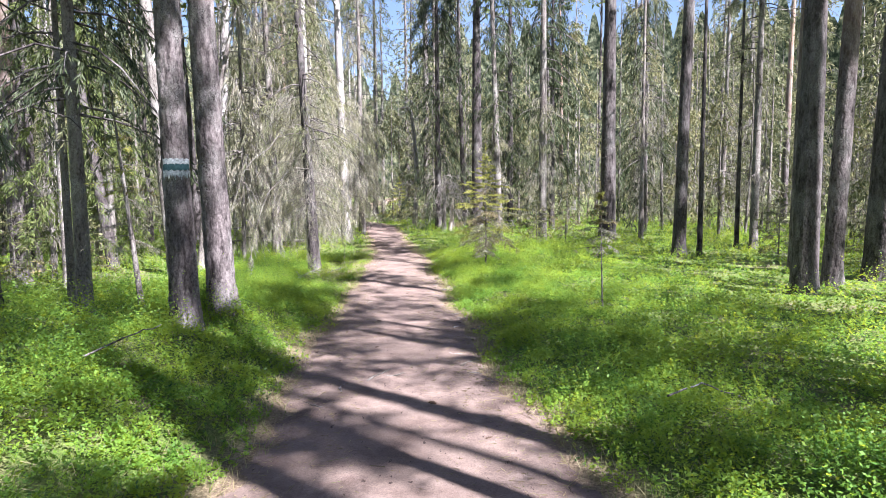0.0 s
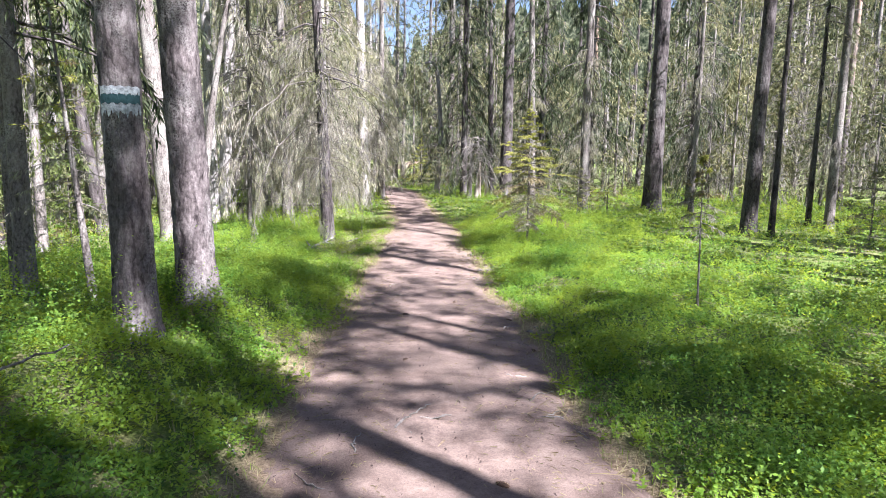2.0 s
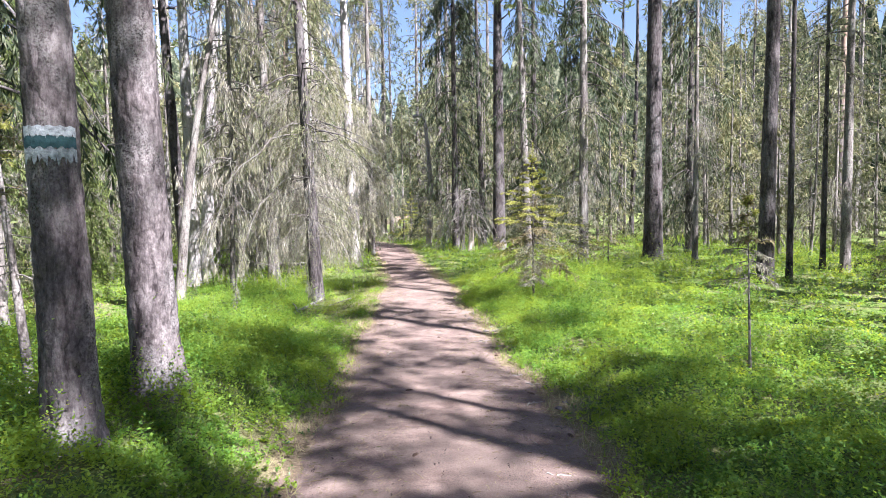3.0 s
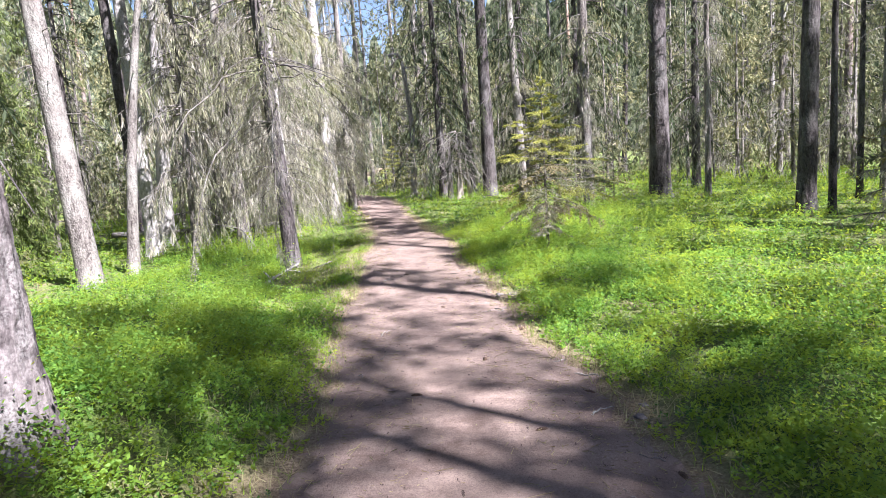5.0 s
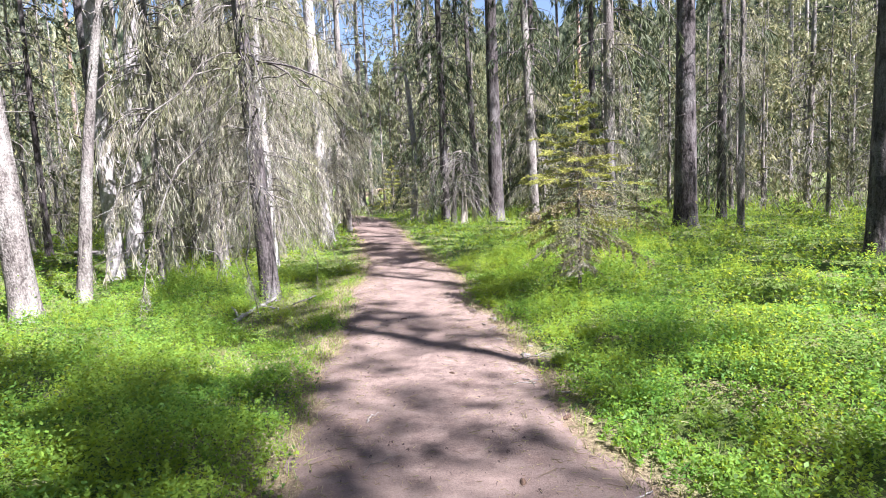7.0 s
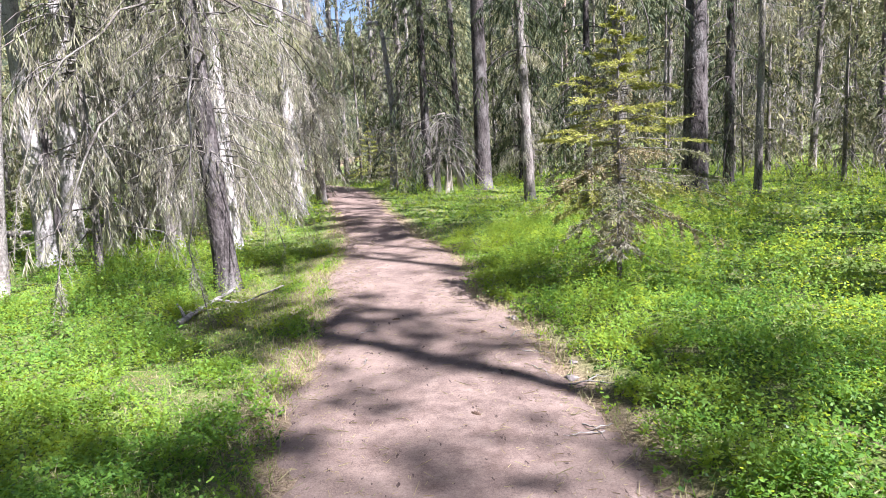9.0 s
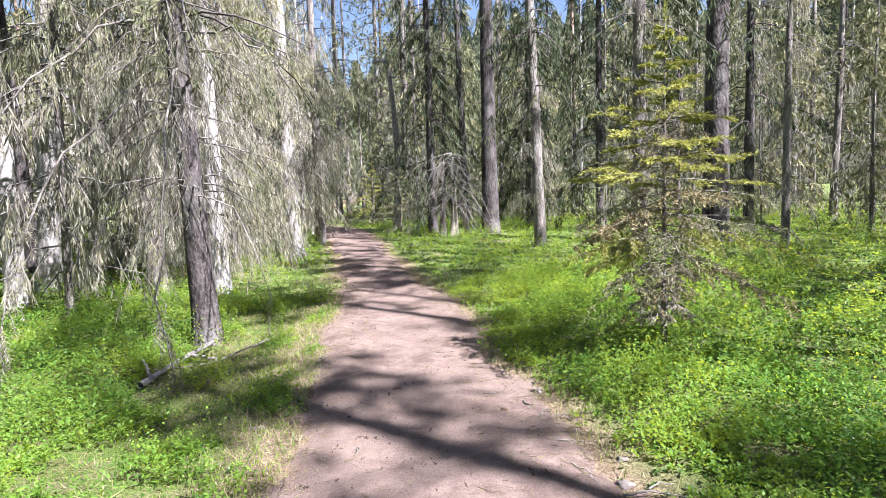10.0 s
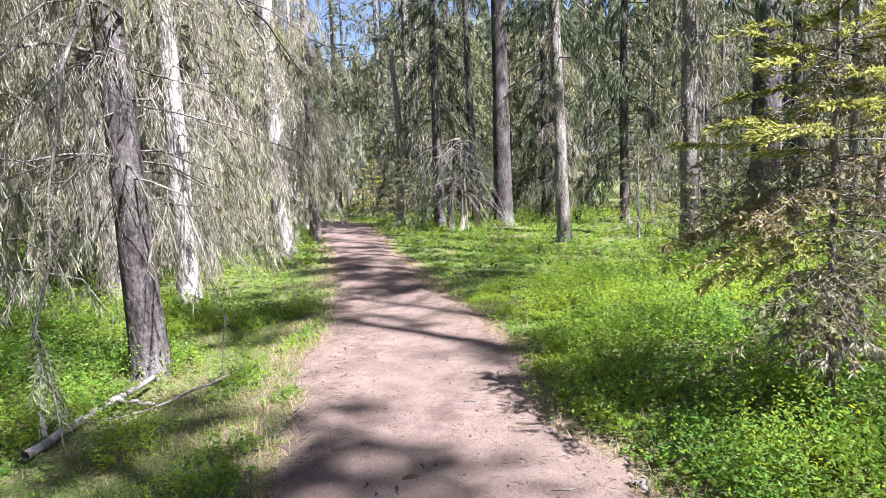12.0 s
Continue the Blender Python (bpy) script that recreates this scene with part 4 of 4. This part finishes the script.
def tufts(name, label, rng, n, box, length, width, mat, inner, outer, gap=None):
    """Fine upright blades: moss tips and grass at the path's edges."""
    x, y = rng.uniform(box[0], box[1], n), rng.uniform(box[2], box[3], n)
    d = off_path(x, y)
    keep = (d > inner) & (d < outer * rng.uniform(0, 1, n) ** 0.7)
    if gap is not None:
        keep &= gap(x, y)
    x, y = x[keep], y[keep]
    p = np.stack([x, y, ground_z(x, y)], -1)
    dvec = unit(rng.normal(0, 0.5, p.shape) + np.array([0, 0, 0.8]))
    L = length * rng.uniform(0.4, 1.3, len(x))[:, None]
    w = unit(np.cross(dvec, rng.normal(0, 1, p.shape))) * width
    v = np.stack([p - w * 0.5, p + w * 0.5, p + dvec * L * 0.6 + w * 0.3, p + dvec * L], 1).reshape(-1, 3)
    ob = part(name, mesh(name, v, np.arange(len(v)).reshape(-1, 4), mat))
    return tagged(ob, label, "plants", kind="stuff")


tufts("dry_grass", "sparse dry grass and moss along the path edge", rng, 60000, (-4.5, 3, 1.2, 22), 0.1, 0.006, straw, -0.06, 1.0)
tufts("dry_grass", "thin dry grass and moss on the trodden verge", rng, 9000, (-3.6, -1.7, 11.5, 19), 0.06, 0.006, straw, -0.02, 1.6)
tufts("grass", "short green grass and moss on the trodden verge", rng, 12000, (-3.8, -1.7, 11, 19.5), 0.045, 0.008, leaf_bilberry, 0.0, 1.9)
tufts("grass", "fine green grass and moss between the bilberries", rng, 26000, (-6, 5, 1.2, 22), 0.09, 0.007, leaf_bilberry, 0.05, 3.5)


def litter():
    """Loose needles, bark flakes and tiny twigs strewn on the path."""
    rng = np.random.default_rng(31)
    n = 11000
    y = rng.uniform(0.5, 24, n)
    l, r = path_edges(y)
    q = rng.uniform(-1, 1, n)
    q = np.sign(q) * np.abs(q) ** 0.45
    x = (l + r) / 2 + q * (r - l) / 2 * 1.15
    z = ground_z(x, y) + 0.044 - 0.02 * (1 - q ** 2) - 0.035 * smooth01((np.abs(q) * 1.15 - 0.7) / 0.5)
    az = rng.uniform(0, 6.28, n)
    L = rng.uniform(0.012, 0.05, n) * np.where(rng.uniform(0, 1, n) < 0.05 + 0.12 * (q > 0.7), 3.2, 1)
    d = np.stack([np.cos(az), np.sin(az), rng.normal(0, 0.12, n)], -1) * L[:, None]
    P = np.stack([np.stack([x, y, z], -1) - d / 2, np.stack([x, y, z], -1) + d / 2], 1)
    m = 9000
    vx, vy = rng.uniform(-4.4, -1.6, m), rng.uniform(11.0, 19.0, m)
    ok = rng.uniform(0, 1, m) < wear(vx, vy) + 0.15
    m = int(ok.sum())
    az = rng.uniform(0, 6.28, m)
    c = np.stack([vx[ok], vy[ok], ground_z(vx[ok], vy[ok]) + 0.012], -1)
    d = np.stack([np.cos(az), np.sin(az), rng.normal(0, 0.2, m)], -1) * (rng.uniform(0.02, 0.07, m) * np.where(rng.uniform(0, 1, m) < 0.07, 3.0, 1))[:, None]
    P = np.concatenate([P, np.stack([c - d / 2, c + d / 2], 1)])
    ob = part("needle_litter", mesh("needle_litter", *tubes(P, 0.0022, 0.0012), needles_dead))
    tagged(ob, "brown needles and small twigs strewn on the path", "litter", kind="stuff")


litter()


def cone(x, y, turn, s=1.0):
    rng = np.random.default_rng(int(turn * 100))
    hs = np.linspace(0, 1, 12)
    a = np.linspace(0, 2 * np.pi, 10, endpoint=False)
    H, A = np.meshgrid(hs, a, indexing="ij")
    R = 0.019 * np.sin(np.pi * (0.08 + 0.88 * H)) ** 0.7 * (1 + 0.22 * np.sin(A * 5 + H * 40))
    V = np.stack([0.085 * (H - 0.5), R * np.cos(A), R * np.sin(A)], -1)
    ob = part("spruce_cone", mesh("spruce_cone", V * s, grid_faces(12, 10, True), cone_mat, True))
    ob.matrix_basis = Matrix.Translation((x, y, z_at(x, y) + 0.012)) @ Matrix.Rotation(turn, 4, "Z")
    return tagged(ob, "dark brown spruce cone lying on the path", "cone", "cones on the path")


for x, y, turn in ((0.32, 4.5, 0.4), (-0.55, 5.1, 1.9), (-0.1, 5.4, 2.5), (0.15, 7.1, 0.9), (-0.8, 7.7, 1.2), (-0.2, 8.8, 0.2), (-0.95, 9.6, 2.9), (-0.4, 10.4, 1.5),
                   (0.05, 11.4, 0.7), (-0.7, 12.6, 2.2), (-0.45, 14.3, 1.1), (-1.2, 14.9, 0.3), (-0.6, 15.6, 2.0), (0.36, 8.1, 1.7), (0.22, 9.4, 2.6)):
    cone(x, y, turn)


def stick(name, pts, r0, r1, mat, label, forks=(), sides=7):
    """A lying branch along a few places, with forks."""
    rng = np.random.default_rng(len(pts) * 7 + int(abs(pts[0][0]) * 100))

    def line(ps):
        ps = np.array([(x, y, z_at(x, y) + h) for x, y, h in ps])
        t = np.linspace(0, len(ps) - 1, 9)
        out = np.stack([np.interp(t, range(len(ps)), ps[:, k]) for k in range(3)], -1)
        out[1:-1] += rng.normal(0, 0.006, out[1:-1].shape)
        return out[None]
    pieces = [tubes(line(pts), r0, r1, sides)] + [tubes(line(f), r0 * 0.6, r1 * 0.7, 5) for f in forks]
    ob = part(name, mesh(name, *join(pieces), mat, True))
    return tagged(ob, label, "branch")


stick("fallen_twig", [(-0.74, 6.15, 0.01), (-0.66, 6.35, 0.02), (-0.5, 6.3, 0.02), (-0.42, 6.36, 0.03)], 0.010, 0.005, dead_wood, "grey forked dead twig lying on the path",
      [[(-0.66, 6.35, 0.02), (-0.53, 6.55, 0.03)], [(-0.74, 6.15, 0.01), (-0.62, 6.06, 0.01)], [(-0.5, 6.3, 0.02), (-0.38, 6.3, 0.05)]])
stick("fallen_branch", [(-3.52, 15.75, 0.05), (-3.42, 16.4, 0.07), (-3.26, 17.1, 0.12)], 0.034, 0.02, weathered_wood, "pale grey fallen branch lying at the foot of a spruce",
      [[(-3.5, 15.95, 0.06), (-3.66, 16.2, 0.13)], [(-3.36, 16.65, 0.09), (-3.1, 16.7, 0.05)]])
stick("fallen_branch", [(-2.6, 16.9, 0.1), (-3.1, 16.5, 0.04), (-3.6, 16.2, 0.03)], 0.011, 0.005, dead_wood, "thin grey dead branch on the litter")
stick("fallen_branch", [(-9.2, 22.6, 0.25), (-7.0, 23.1, 0.22), (-4.9, 23.4, 0.2)], 0.07, 0.05, dead_wood, "grey fallen trunk lying behind the spruces")
stick("fallen_branch", [(1.5, 4.3, 0.3), (1.85, 4.6, 0.24), (2.0, 4.3, 0.22)], 0.008, 0.004, dead_wood, "dry twig caught in the bilberries")
stick("fallen_branch", [(-2.75, 4.9, 0.2), (-2.55, 5.2, 0.3), (-2.4, 5.5, 0.42)], 0.009, 0.005, dead_wood, "dry grey branch poking from the undergrowth")


rng = np.random.default_rng(77)
for k in range(46):
    y = rng.uniform(3.5, 17.5)
    l, r = path_edges(np.array([y]))
    x = float(r[0]) - rng.uniform(-0.12, 0.3) if k % 3 else float(l[0]) + rng.uniform(-0.3, 0.5)
    a, L = rng.uniform(0, 6.28), rng.uniform(0.12, 0.34)
    dx, dy = math.cos(a) * L, math.sin(a) * L
    stick("dead_twig", [(x, y, 0.02), (x + dx * 0.5 - dy * 0.1, y + dy * 0.5 + dx * 0.1, 0.03), (x + dx, y + dy, 0.025)], rng.uniform(0.003, 0.008), 0.002,
          (dead_wood, weathered_wood)[k % 2], ("dark dead twig lying by the path edge", "bleached dead twig lying by the path edge")[k % 2], sides=5)


def stone(x, y, r, seed):
    bm = bmesh.new()
    bmesh.ops.create_icosphere(bm, subdivisions=3, radius=r)
    for v in bm.verts:
        k = 1 + 0.7 * noise.noise(v.co / r * 1.2 + Vector((seed, 0, 0))) + 0.25 * noise.noise(v.co / r * 4 + Vector((seed, 3, 0)))
        v.co = Vector((v.co.x * k * 1.3, v.co.y * k, v.co.z * k * 0.6))
    me = bpy.data.meshes.new("stone")
    bm.to_mesh(me)
    bm.free()
    me.materials.append(stone_mat)
    for p in me.polygons:
        p.use_smooth = True
    ob = part("stone", me)
    ob.location = (x, y, z_at(x, y) + r * 0.2)
    tagged(ob, "small grey stone half sunk in the path edge", "stone", "stones along the path")


for k, (x, y, r) in enumerate([(0.42, 8.9, 0.03), (0.5, 9.1, 0.022), (0.02, 13.1, 0.035), (0.1, 13.4, 0.026), (-0.12, 14.7, 0.04), (0.12, 14.9, 0.032), (0.3, 15.0, 0.03), (-0.2, 16.1, 0.028)]):
    stone(x, y, r, k * 3.1)
